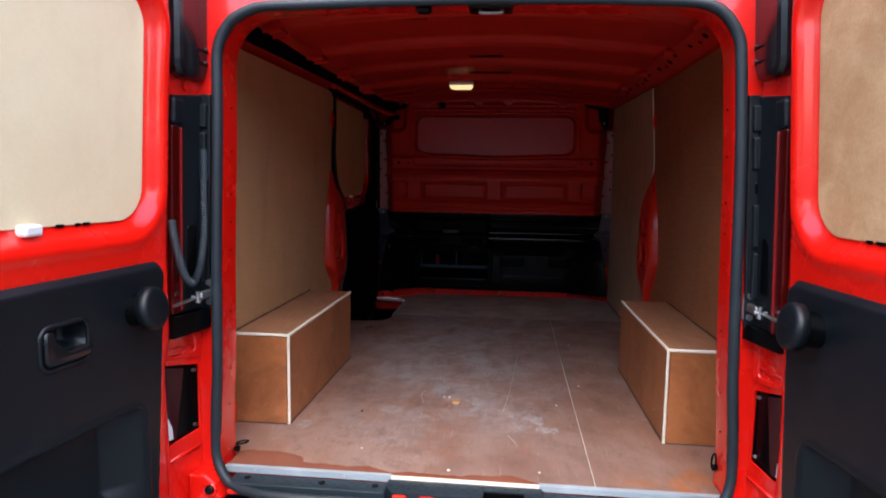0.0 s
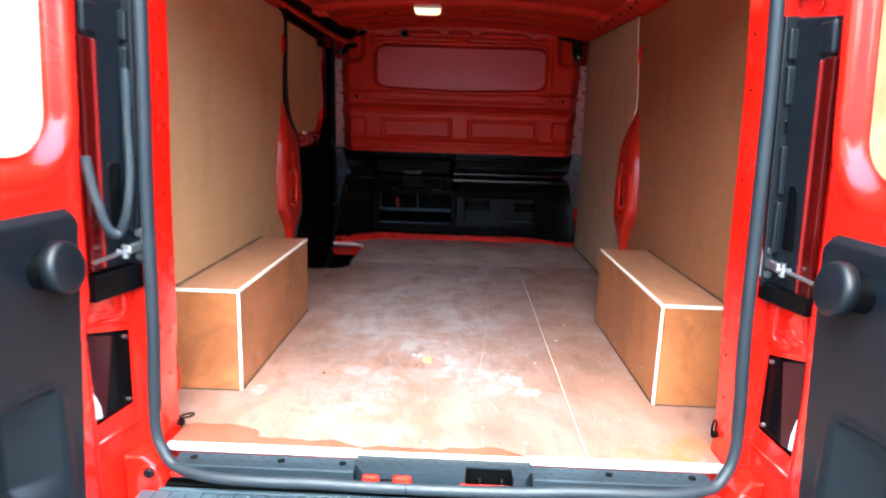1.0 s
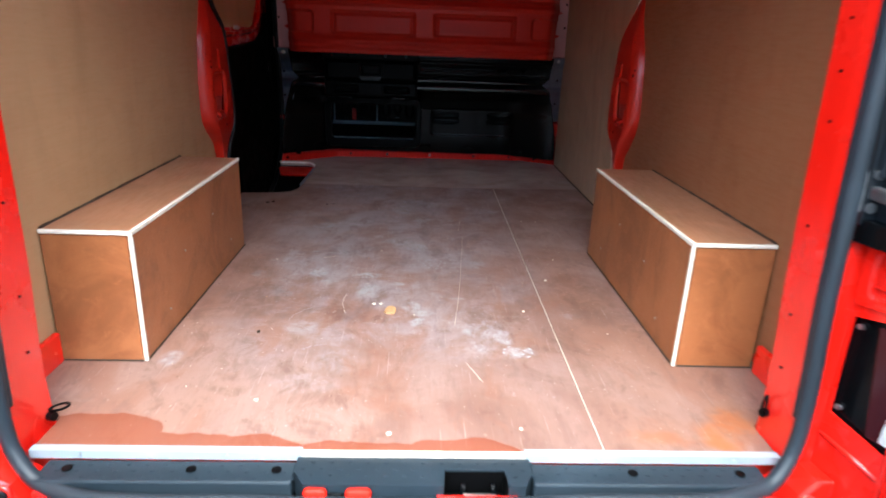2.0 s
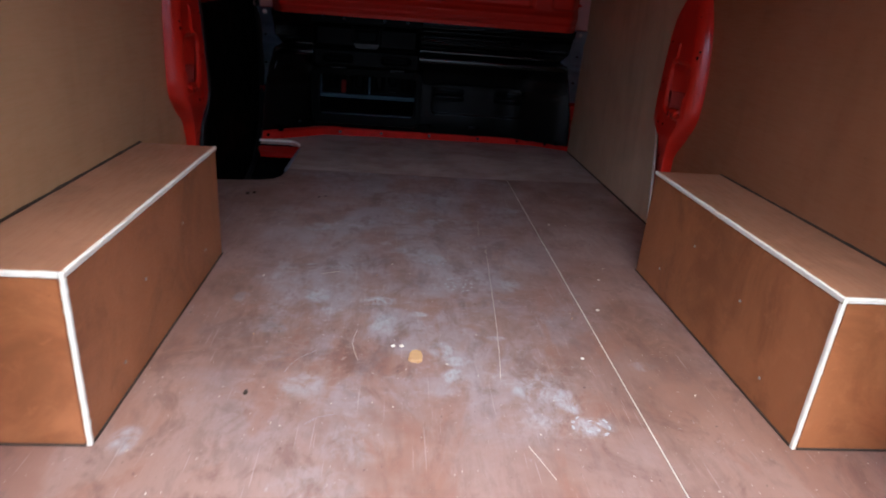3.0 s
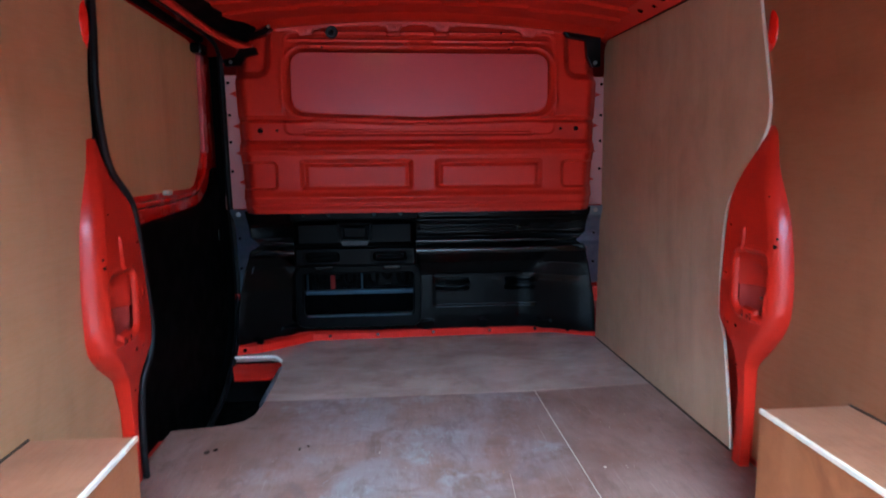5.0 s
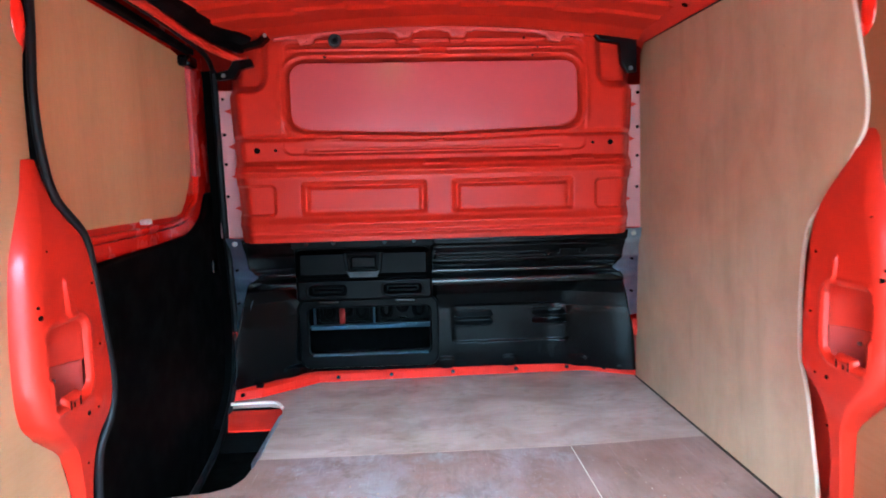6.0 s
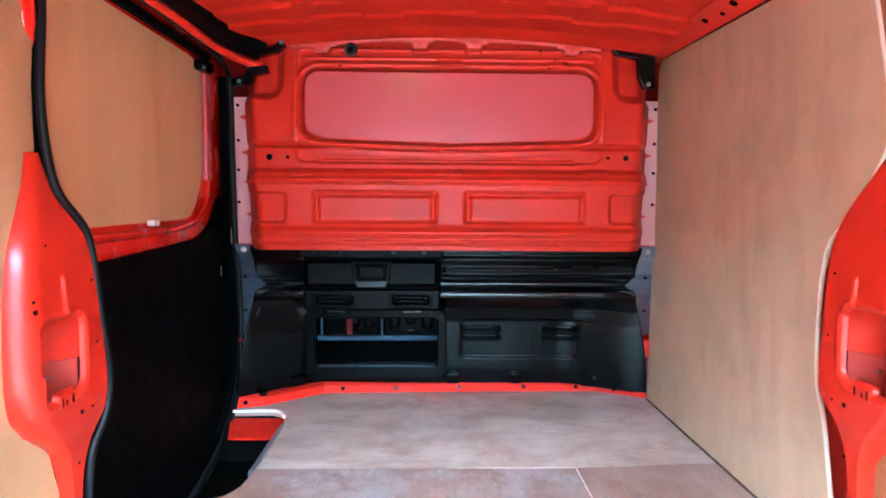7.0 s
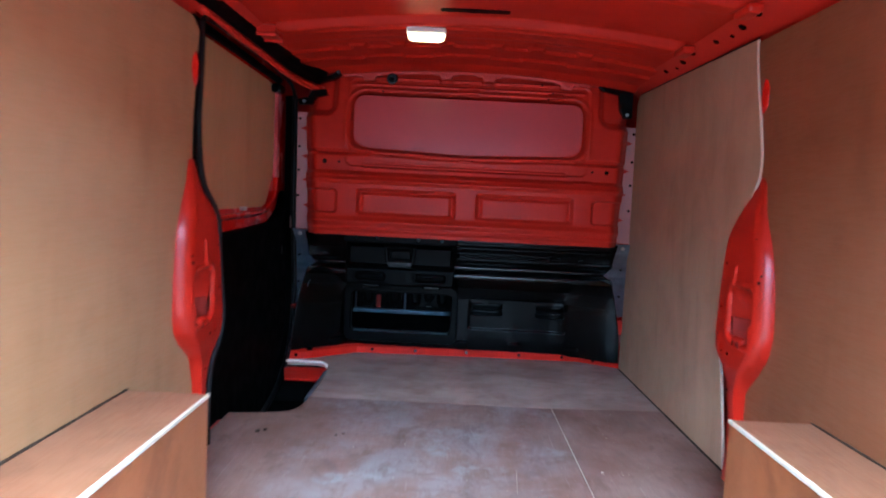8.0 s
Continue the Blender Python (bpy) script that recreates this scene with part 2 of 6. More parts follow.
def floor_board():
    """Resin-faced ply: red-brown under a trodden film of grey-violet dust, chalk and boot marks."""
    m, n, l, b = material("phenolic_floor", (0.2, 0.1, 0.07), 0.42, 0, 0.5)
    geo, split = n.new("ShaderNodeNewGeometry"), n.new("ShaderNodeSeparateXYZ")
    l.new(geo.outputs["Position"], split.inputs[0])
    x, y = split.outputs[0], split.outputs[1]
    grain = grey(n, l, noise_tex(n, l, 1.1, 5, (70, 6, 20), 0.7), 0.35, 0.7)
    broad = grey(n, l, noise_tex(n, l, 2.4, 8, rough=0.64, distort=0.6), 0.36, 0.64)
    c = blend(n, l, broad, (0.172, 0.096, 0.077), (0.262, 0.174, 0.152))
    c = blend(n, l, times(n, l, grain, 0.30), c, (0.155, 0.066, 0.045))
    # warm bare resin towards the sides, pink bloom in the mouth of the van
    rim = times(n, l, grey(n, l, times(n, l, x, 0, "ABSOLUTE"), 0.30, 0.52), grey(n, l, noise_tex(n, l, 4, 6), 0.32, 0.58))
    c = blend(n, l, times(n, l, rim, grey(n, l, y, 0.9, 1.4, 0.55, 0.18)), c, (0.245, 0.118, 0.076))
    worn = times(n, l, grey(n, l, times(n, l, y, -1), -0.62, -0.12), grey(n, l, noise_tex(n, l, 3.0, 7, (1, 0.6, 1), 0.66, distort=0.5), 0.36, 0.60))
    c = blend(n, l, times(n, l, worn, 0.55), c, (0.238, 0.146, 0.118))
    # film of dust over the trodden middle
    mid = times(n, l, grey(n, l, times(n, l, x, 0.02, "ADD"), -0.60, -0.32), grey(n, l, times(n, l, x, -1, "MULTIPLY"), -0.46, -0.16))
    mid = times(n, l, mid, times(n, l, grey(n, l, y, 0.15, 0.6), grey(n, l, times(n, l, y, -1), -2.35, -2.0)))
    film = times(n, l, grey(n, l, noise_tex(n, l, 3.4, 8, (1, 0.8, 1), 0.68, distort=0.5), 0.40, 0.60), mid)
    c = blend(n, l, times(n, l, film, 0.80), c, (0.265, 0.224, 0.235))
    smear = grey(n, l, noise_tex(n, l, 4.5, 8, (1, 0.55, 1), 0.72, (0, 0, 0.5), 1.6), 0.52, 0.64)
    c = blend(n, l, times(n, l, times(n, l, smear, mid), 0.70), c, (0.135, 0.090, 0.092))
    bare = grey(n, l, noise_tex(n, l, 5.2, 7, (1, 0.7, 1), 0.66, (0, 0, 0.9), 0.9), 0.50, 0.62)
    c = blend(n, l, times(n, l, bare, grey(n, l, y, 0.8, 1.3, 0.60, 0.22)), c, (0.198, 0.090, 0.060))
    scuff = times(n, l, grey(n, l, noise_tex(n, l, 10, 8, (1, 0.8, 1), 0.72), 0.54, 0.64), mid)
    scuff = times(n, l, scuff, grey(n, l, noise_tex(n, l, 2.7, 4), 0.44, 0.62))
    c = blend(n, l, times(n, l, scuff, 0.50), c, (0.40, 0.41, 0.43))
    wisp = grey(n, l, noise_tex(n, l, 6.5, 8, (0.6, 1, 1), 0.74, (0, 0, -0.4), 1.8), 0.57, 0.68)
    c = blend(n, l, times(n, l, times(n, l, wisp, mid), 0.24), c, (0.34, 0.345, 0.365))
    # chalk, where it was trodden in
    torn = grey(n, l, noise_tex(n, l, 24, 8, (1, 0.7, 1), 0.76, distort=0.8), 0.38, 0.60)
    chalk = times(n, l, times(n, l, spots(n, l, CHALK, 0.020), spots(n, l, FAR_CHALK, 0.045), "MAXIMUM"), torn)
    c = blend(n, l, times(n, l, chalk, 0.75), c, (0.40, 0.445, 0.48))
    cracks = grey(n, l, noise_tex(n, l, 34, 6, (1, 1, 1), 0.7, (0, 0, 0.8), 2.2), 0.46, 0.52)
    c = blend(n, l, times(n, l, times(n, l, cracks, chalk), 0.45), c, (0.21, 0.165, 0.165))
    # grime and dirt
    grime = times(n, l, grey(n, l, noise_tex(n, l, 8, 8, (1, 0.7, 1), 0.74, distort=0.6), 0.52, 0.64), 0.60)
    c = blend(n, l, grime, c, (0.125, 0.060, 0.044))
    c = blend(n, l, times(n, l, times(n, l, spots(n, l, DIRT, 0.05), torn), 0.70), c, (0.105, 0.050, 0.032))
    c = blend(n, l, times(n, l, times(n, l, spots(n, l, RUST, 0.04), grey(n, l, noise_tex(n, l, 14, 7), 0.36, 0.60)), 0.75), c, (0.30, 0.088, 0.018))
    fleck = times(n, l, grey(n, l, noise_tex(n, l, 55, 6, (1, 0.6, 1), 0.75), 0.61, 0.68), grey(n, l, noise_tex(n, l, 4.1, 3), 0.46, 0.62))
    c = blend(n, l, times(n, l, fleck, 0.45), c, (0.42, 0.40, 0.40))
    specks = grey(n, l, noise_tex(n, l, 120, 2), 0.715, 0.735)
    c = blend(n, l, times(n, l, specks, 0.7), c, (0.55, 0.5, 0.42))
    dots = grey(n, l, noise_tex(n, l, 75, 2), 0.725, 0.745)
    c = blend(n, l, times(n, l, dots, 0.75), c, (0.06, 0.035, 0.028))
    for turn, lo in ((0.35, 0.68), (-0.25, 0.70), (1.3, 0.71)):
        lines = times(n, l, grey(n, l, noise_tex(n, l, 2.0, 3, (90, 2.2, 1), 0.5, (0, 0, turn)), lo, lo + 0.04), 0.35)
        c = blend(n, l, lines, c, (0.40, 0.33, 0.31))
    # fine streaks and freckles of wear
    wear = grey(n, l, noise_tex(n, l, 30, 8, (1, 0.35, 1), 0.80, (0, 0, 0.3), 0.4), 0.50, 0.60)
    c = blend(n, l, times(n, l, wear, 0.26), c, (0.115, 0.066, 0.056))
    frost = grey(n, l, noise_tex(n, l, 38, 8, (0.4, 1, 1), 0.80, (0, 0, 0.2), 0.6), 0.54, 0.62)
    c = blend(n, l, times(n, l, times(n, l, frost, mid), 0.18), c, (0.36, 0.345, 0.35))
    # rain-wet edge at the sill
    wet = grey(n, l, spots(n, l, WET, 0.028), 0.30, 0.55)
    c = blend(n, l, times(n, l, wet, 0.78), c, (0.185, 0.050, 0.026))
    l.new(c, b.inputs["Base Color"])
    r = blend(n, l, wet, grey(n, l, noise_tex(n, l, 7, 6), 0.3, 0.7, 0.36, 0.58), (0.20, 0.20, 0.20))
    r = blend(n, l, times(n, l, chalk, 0.8), r, (0.75, 0.75, 0.75))
    l.new(r, b.inputs["Roughness"])
    bump(n, l, b, noise_tex(n, l, 160, 3, (1, 0.3, 1)), 0.1, 0.001)
    return m


FLOOR = floor_board()


def front_board():
    m, n, l, b = material("bare_floor_board", (0.34, 0.26, 0.23), 0.42, 0, 0.4)
    grain = grey(n, l, noise_tex(n, l, 1.1, 6, (5, 60, 20), 0.7, distort=0.5), 0.35, 0.7)
    broad = grey(n, l, noise_tex(n, l, 3.0, 7, (1, 1.6, 1), 0.62, distort=0.6), 0.32, 0.68)
    c = blend(n, l, broad, (0.285, 0.200, 0.166), (0.46, 0.375, 0.335))
    c = blend(n, l, times(n, l, grain, 0.35), c, (0.27, 0.19, 0.15))
    stain = grey(n, l, noise_tex(n, l, 5.5, 8, (1, 1.8, 1), 0.7, distort=0.8), 0.52, 0.66)
    c = blend(n, l, times(n, l, stain, 0.50), c, (0.20, 0.13, 0.10))
    nick = grey(n, l, noise_tex(n, l, 26, 7, (0.5, 1, 1), 0.78, distort=0.4), 0.56, 0.64)
    c = blend(n, l, times(n, l, nick, 0.35), c, (0.17, 0.11, 0.09))
    pale = grey(n, l, noise_tex(n, l, 8, 7, (1, 1.5, 1), 0.7), 0.55, 0.68)
    c = blend(n, l, times(n, l, pale, 0.4), c, (0.44, 0.39, 0.37))
    for turn in (0.5, -0.9):
        lines = times(n, l, grey(n, l, noise_tex(n, l, 2.0, 3, (80, 3, 1), 0.5, (0, 0, turn)), 0.68, 0.72), 0.2)
        c = blend(n, l, lines, c, (0.15, 0.11, 0.09))
    l.new(c, b.inputs["Base Color"])
    l.new(grey(n, l, noise_tex(n, l, 6, 5), 0.3, 0.7, 0.32, 0.55), b.inputs["Roughness"])
    bump(n, l, b, grain, 0.08, 0.001)
    return m


FRONT_BOARD = front_board()


def metal(name, colour, rough):
    m, n, l, b = material(name, colour, rough, 1.0)
    l.new(blend(n, l, noise_tex(n, l, 20, 4), tuple(c * 0.75 for c in colour), colour), b.inputs["Base Color"])
    l.new(grey(n, l, noise_tex(n, l, 35, 4), 0.3, 0.7, rough * 0.75, rough * 1.3), b.inputs["Roughness"])
    return m


STEEL = metal("zinc_plated_steel", (0.46, 0.48, 0.50), 0.40)
GALV = metal("galvanised_steel", (0.42, 0.52, 0.66), 0.50)
ALU = metal("aluminium", (0.68, 0.68, 0.68), 0.4)
LENS_RED = plastic("red_lamp_lens", (0.045, 0.0015, 0.0015), 0.12, 200, 0.02, 0.5)
LENS_RIM = plastic("bright_red_lens", (0.13, 0.003, 0.003), 0.15, 200, 0.02, 0.5)
LENS_DARK = plastic("smoked_lens", (0.035, 0.006, 0.008), 0.15, 200, 0.02)
LENS_CLEAR = plastic("clear_lamp_lens", (0.62, 0.63, 0.64), 0.15, 90, 0.8, 0.7)
STRIP = plastic("anodised_strip", (0.26, 0.30, 0.34), 0.45, 300, 0.1, 0.5)
WHITE = material("white_plastic", (0.78, 0.77, 0.74), 0.45)[0]
EDGE = plywood("pale_edge_strip", (0.70, 0.64, 0.54), (0.58, 0.51, 0.41), "y", 0.55, 0.3, 0.5)
DUST = plastic("dried_mud", (0.335, 0.325, 0.33), 0.8, 200, 0.2, 0.2)
CHIP = plywood("wood_chip", (0.50, 0.31, 0.16), (0.38, 0.21, 0.095), "x", 0.6)
GLOW, gn, gl, gb = material("lit_diffuser", (0.9, 0.85, 0.75), 0.4)
gb.inputs["Emission Color"].default_value, gb.inputs["Emission Strength"].default_value = (1.0, 0.72, 0.34, 1), 0.22


def ground_stuff():
    m, n, l, b = material("asphalt", (0.06, 0.06, 0.06), 0.85)
    c = blend(n, l, noise_tex(n, l, 130, 3), (0.035, 0.035, 0.037), (0.10, 0.098, 0.095))
    l.new(blend(n, l, grey(n, l, noise_tex(n, l, 0.8, 5), 0.45, 0.7, 0, 0.4), c, (0.13, 0.125, 0.115)), b.inputs["Base Color"])
    bump(n, l, b, noise_tex(n, l, 160, 3), 0.6, 0.004)
    return m


ASPHALT = ground_stuff()
# surface of the added, unseen sky blocker
SKY_BLOCK = plywood("sky_blocker_grey", (0.26, 0.24, 0.22), (0.20, 0.185, 0.17), "z", 0.85, 0.3, 0.4)


# ---- mesh helpers ----
def part(name, bm, mat, parent=None, label="", smooth=False):
    """Link a bmesh as one mesh object, under a thing or part if one is given."""
    me = bpy.data.meshes.new(name)
    bmesh.ops.recalc_face_normals(bm, faces=bm.faces)
    bm.to_mesh(me)
    bm.free()
    me.materials.append(mat)
    if smooth:
        me.shade_smooth()
    ob = new(name, me)
    ob.parent = parent
    if label:
        ob["label"] = label
    return ob


def thing(name, label, category, place=(0, 0, 0), group="", kind=""):
    e = new(name)
    e.location = place
    e.empty_display_size = 0.05
    bpy.context.view_layer.update()
    return tagged(e, label, category, group, kind)


def put(ob, parent):
    """Parent without moving."""
    ob.parent = parent
    ob.matrix_parent_inverse = Matrix.Translation(-parent.location)
    return ob


def kid(name, bm, mat, parent, label="", smooth=False):
    """A part given in world coordinates."""
    return put(part(name, bm, mat, None, label, smooth), parent)


def box(lo, hi, bevel=0.0, seg=2, bm=None):
    bm = bm or bmesh.new()
    vs = bmesh.ops.create_cube(bm, size=1)["verts"]
    for v in vs:
        v.co = [lo[i] + (v.co[i] + 0.5) * (hi[i] - lo[i]) for i in range(3)]
    if bevel:
        es = list({e for v in vs for e in v.link_edges})
        bmesh.ops.bevel(bm, geom=es, offset=bevel, segments=seg, affect="EDGES", profile=0.5)
    return bm


def strip(lo, hi, seed=0.0):
    """A hand-sawn lath: an eight-sided bar along its longest side, with slightly uneven faces."""
    bm, size = bmesh.new(), [hi[i] - lo[i] for i in range(3)]
    axis = size.index(max(size))
    u, v = [i for i in range(3) if i != axis]
    c = 0.0016
    ring = [(c, 0), (size[u] - c, 0), (size[u], c), (size[u], size[v] - c), (size[u] - c, size[v]), (c, size[v]), (0, size[v] - c), (0, c)]
    count = max(8, int(size[axis] / 0.010))
    rows = []
    for k in range(count + 1):
        row = []
        for i, (a, b) in enumerate(ring):
            co = [0.0, 0.0, 0.0]
            co[axis] = lo[axis] + size[axis] * k / count
            co[u] = lo[u] + a + 0.0011 * noise.noise(Vector((k * 0.9, (i // 2) * 3.1, seed)))
            co[v] = lo[v] + b + 0.0011 * noise.noise(Vector((k * 0.9, (i // 2) * 3.1, seed + 9)))
            row.append(bm.verts.new(co))
        rows.append(row)
    for a, b in zip(rows, rows[1:]):
        for i in range(8):
            bm.faces.new((a[i - 1], a[i], b[i], b[i - 1]))
    bm.faces.new(rows[0])
    bm.faces.new(rows[-1][::-1])
    bmesh.ops.recalc_face_normals(bm, faces=bm.faces)
    return bm


def curve(points, n=8, closed=False):
    """A smooth line through the points."""
    p = [Vector(q) for q in points]
    out, last = [], len(p) if closed else len(p) - 1
    for i in range(last):
        a, b = p[i], p[(i + 1) % len(p)]
        o = p[i - 1] if closed or i else a
        c = p[(i + 2) % len(p)] if closed or i + 2 < len(p) else b
        for k in range(n):
            t = k / n
            out.append(0.5 * ((2 * a) + (b - o) * t + (2 * o - 5 * a + 4 * b - c) * t * t + (3 * a - o - 3 * b + c) * t ** 3))
    return out if closed else out + [p[-1]]


def round_rect(x0, x1, y0, y1, r, n=6):
    out = []
    for cx, cy, a in ((x1 - r, y1 - r, 0), (x0 + r, y1 - r, 90), (x0 + r, y0 + r, 180), (x1 - r, y0 + r, 270)):
        out += [(cx + r * math.cos(radians(a + 90 * k / n)), cy + r * math.sin(radians(a + 90 * k / n))) for k in range(n + 1)]
    return out


def plate(outline, axis, a, b, holes=(), bevel=0.0):
    """A flat board: an outline in the two other axes, from a to b along axis, with holes."""
    i, j = [k for k in range(3) if k != "xyz".index(axis)]
    bm, edges = bmesh.new(), []
    for loop in (outline, *holes):
        vs = []
        for u, w in [(p[0], p[1]) for p in loop]:
            co = [0, 0, 0]
            co[i], co[j], co["xyz".index(axis)] = u, w, a
            vs.append(bm.verts.new(co))
        edges += [bm.edges.new((vs[k - 1], vs[k])) for k in range(len(vs))]
    if holes:
        bmesh.ops.triangle_fill(bm, edges=edges, use_beauty=True, use_dissolve=False)
        faces = bm.faces[:]
    else:
        faces = [bm.faces.new(bm.verts[:])]
    rim = [e for e in bm.edges if len(e.link_faces) == 1]
    more = bmesh.ops.extrude_face_region(bm, geom=faces)["geom"]
    shift = Vector((0, 0, 0))
    shift["xyz".index(axis)] = b - a
    top = [v for v in more if isinstance(v, bmesh.types.BMVert)]
    bmesh.ops.translate(bm, verts=top, vec=shift)
    bm.faces.ensure_lookup_table()
    if bevel:
        ts = set(top)
        es = [e for e in bm.edges if e.verts[0] in ts and e.verts[1] in ts and any(not all(v in ts for v in f.verts) for f in e.link_faces)]
        bmesh.ops.bevel(bm, geom=es, offset=bevel, segments=2, affect="EDGES", profile=0.5)
    return bm


def tube(path, r, n=10, closed=False, flat=1.0, ring=None, bm=None):
    """A round section along a path; ring(k) scales the radius."""
    bm = bm or bmesh.new()
    p = [Vector(q) for q in path]
    rows, up = [], None
    for k, c in enumerate(p):
        if closed:
            d = (p[(k + 1) % len(p)] - p[k - 1]).normalized()
        else:
            d = (p[min(k + 1, len(p) - 1)] - p[max(k - 1, 0)]).normalized()
        if up is None:
            up = d.orthogonal().normalized()
        up = (up - d * up.dot(d)).normalized()
        side = d.cross(up)
        s = r * (ring(k) if ring else 1)
        rows.append([bm.verts.new(c + s * (math.cos(2 * math.pi * q / n) * up + flat * math.sin(2 * math.pi * q / n) * side)) for q in range(n)])
    for k in range(len(rows) if closed else len(rows) - 1):
        a, b = rows[k], rows[(k + 1) % len(rows)]
        best = 0
        if closed and k == len(rows) - 1:
            best = min(range(n), key=lambda o: sum((a[q].co - b[(q + o) % n].co).length for q in range(n)))
        for q in range(n):
            bm.faces.new((a[q], a[(q + 1) % n], b[(q + 1 + best) % n], b[(q + best) % n]))
    if not closed:
        bm.faces.new(rows[0][::-1])
        bm.faces.new(rows[-1])
    return bm


def disc(c, axis, r, depth, n=20, bevel=0.0, r2=None):
    """A short round block from c along the unit axis."""
    bm = bmesh.new()
    bmesh.ops.create_cone(bm, cap_ends=True, segments=n, radius1=r, radius2=r if r2 is None else r2, depth=depth)
    if bevel:
        es = [e for e in bm.edges if all(v.co.z > 0 for v in e.verts)]
        bmesh.ops.bevel(bm, geom=es, offset=bevel, segments=3, affect="EDGES", profile=0.5)
    q = Vector((0, 0, 1)).rotation_difference(Vector(axis)).to_matrix().to_4x4()
    bmesh.ops.transform(bm, matrix=Matrix.Translation(Vector(c) + Vector(axis).normalized() * depth / 2) @ q, verts=bm.verts)
    return bm


def sheet(us, vs, place, keep=None, thick=None):
    """A relief: place(u, v) on a grid; keep(u, v) leaves openings; thick adds a back at that offset."""
    bm = bmesh.new()
    rows = [[bm.verts.new(place(u, v)) for u in us] for v in vs]
    for j in range(len(vs) - 1):
        for i in range(len(us) - 1):
            if keep is None or keep((us[i] + us[i + 1]) / 2, (vs[j] + vs[j + 1]) / 2):
                bm.faces.new((rows[j][i], rows[j][i + 1], rows[j + 1][i + 1], rows[j + 1][i]))
    bmesh.ops.delete(bm, geom=[v for v in bm.verts if not v.link_faces], context="VERTS")
    if thick:
        rim = [e for e in bm.edges if len(e.link_faces) == 1]
        out = bmesh.ops.extrude_edge_only(bm, edges=rim)["geom"]
        bmesh.ops.translate(bm, verts=[g for g in out if isinstance(g, bmesh.types.BMVert)], vec=thick)
    return bm


def span(a, b, n):
    return [a + (b - a) * k / n for k in range(n + 1)]


def ease(x, lo, hi):
    t = max(0.0, min(1.0, (x - lo) / (hi - lo)))
    return t * t * (3 - 2 * t)


def slope(x, lo, hi):
    """A straight ramp from 0 at lo to 1 at hi."""
    return min(max((x - lo) / (hi - lo), 0.0), 1.0)


def rr(x, z, x0, x1, z0, z1, r):
    """How far (x, z) lies outside a rounded rectangle; negative inside."""
    qx, qz = abs(x - (x0 + x1) / 2) - (x1 - x0) / 2 + r, abs(z - (z0 + z1) / 2) - (z1 - z0) / 2 + r
    return math.hypot(max(qx, 0), max(qz, 0)) + min(max(qx, qz), 0) - r


def along(table, z):
    """Straight between the rows of a short table of (z, value)."""
    for (a, p), (b, q) in zip(table, table[1:]):
        if z <= b:
            return p + (q - p) * max(0.0, min(1.0, (z - a) / (b - a)))
    return table[-1][1]


def smooth_along(table, z):
    """Like along(), with rounded corners."""
    n = len(table)
    slope = [(table[min(i + 1, n - 1)][1] - table[max(i - 1, 0)][1]) / (table[min(i + 1, n - 1)][0] - table[max(i - 1, 0)][0]) for i in range(n)]
    for i in range(n - 1):
        (a, p), (b, q) = table[i], table[i + 1]
        if z <= b:
            h = b - a
            t = max(0.0, min(1.0, (z - a) / h))
            return p * (1 + 2 * t) * (1 - t) ** 2 + slope[i] * h * t * (1 - t) ** 2 + q * t * t * (3 - 2 * t) + slope[i + 1] * h * t * t * (t - 1)
    return table[-1][1]

# ---- ground and shell ----
SILL = -0.57  # the tarmac lies this far below the load floor
tagged(part("ground", box((-150, -150, SILL - 0.4), (150, 150, SILL)), ASPHALT), "grey asphalt yard under the parked van", "ground", kind="structure")

# added out of view: keeps low sky light from the load space
tagged(part("yard_wall", box((-16, -10.3, SILL), (16, -10, SILL + 4.3), 0.02), SKY_BLOCK), "plain unseen wall added behind the camera to block low sky", "wall", kind="structure")
shell = thing("van_shell", "red painted outer skin of the parked panel van", "van body", (0, 1.5, SILL), kind="structure")
for s in (-1, 1):
    bm = box((s * 0.93, -0.22, -0.30), (s * 0.965, 4.9, 1.34), 0.012)
    kid("side_skin", bm, RED, shell)
    kid("roof_side", plate([(s * 0.965, 1.342), (s * 0.90, 1.47), (s * 0.70, 1.50), (s * 0.70, 1.47), (s * 0.88, 1.43), (s * 0.93, 1.342)], "y", -0.05, 4.0), RED, shell)
kid("roof_skin", box((-0.70, -0.05, 1.475), (0.70, 4.0, 1.50), 0.008), RED, shell)
kid("underfloor", box((-0.928, -0.02, -0.34), (0.928, 4.9, -0.30), 0.01), BLACK, shell)
kid("cab_front", box((-0.928, 4.86, -0.298), (0.928, 4.9, 1.30), 0.01), RED, shell)
kid("cab_roof", box((-0.928, 4.01, 1.31), (0.928, 4.9, 1.34), 0.01), RED, shell)

# ---- floor ----
floor = thing("floor", "scuffed reddish-brown plywood load floor", "floor", kind="structure")
cut = [(-0.82, 1.87), (-0.66, 1.895), (-0.612, 1.92), (-0.588, 1.97), (-0.580, 2.05)]
main = [(-0.690, 0.0), (0.3575, 0.0), (0.3715, 2.086), (-0.5805, 2.086)] + cut[::-1] + [(-0.82, 0.13), (-0.698, 0.102), (-0.690, 0.088)]
kid("floor_board", plate(main, "z", -0.018, 0.0, bevel=0.0005), FLOOR, floor, "reddish phenolic plywood board, chalky with boot scuffs")
kid("floor_board", plate([(0.361, 0.0), (0.690, 0.0), (0.690, 0.075), (0.694, 0.095), (0.825, 0.125), (0.835, 2.118), (0.375, 2.088)], "z", -0.018, 0.0, bevel=0.0012), FLOOR, floor)
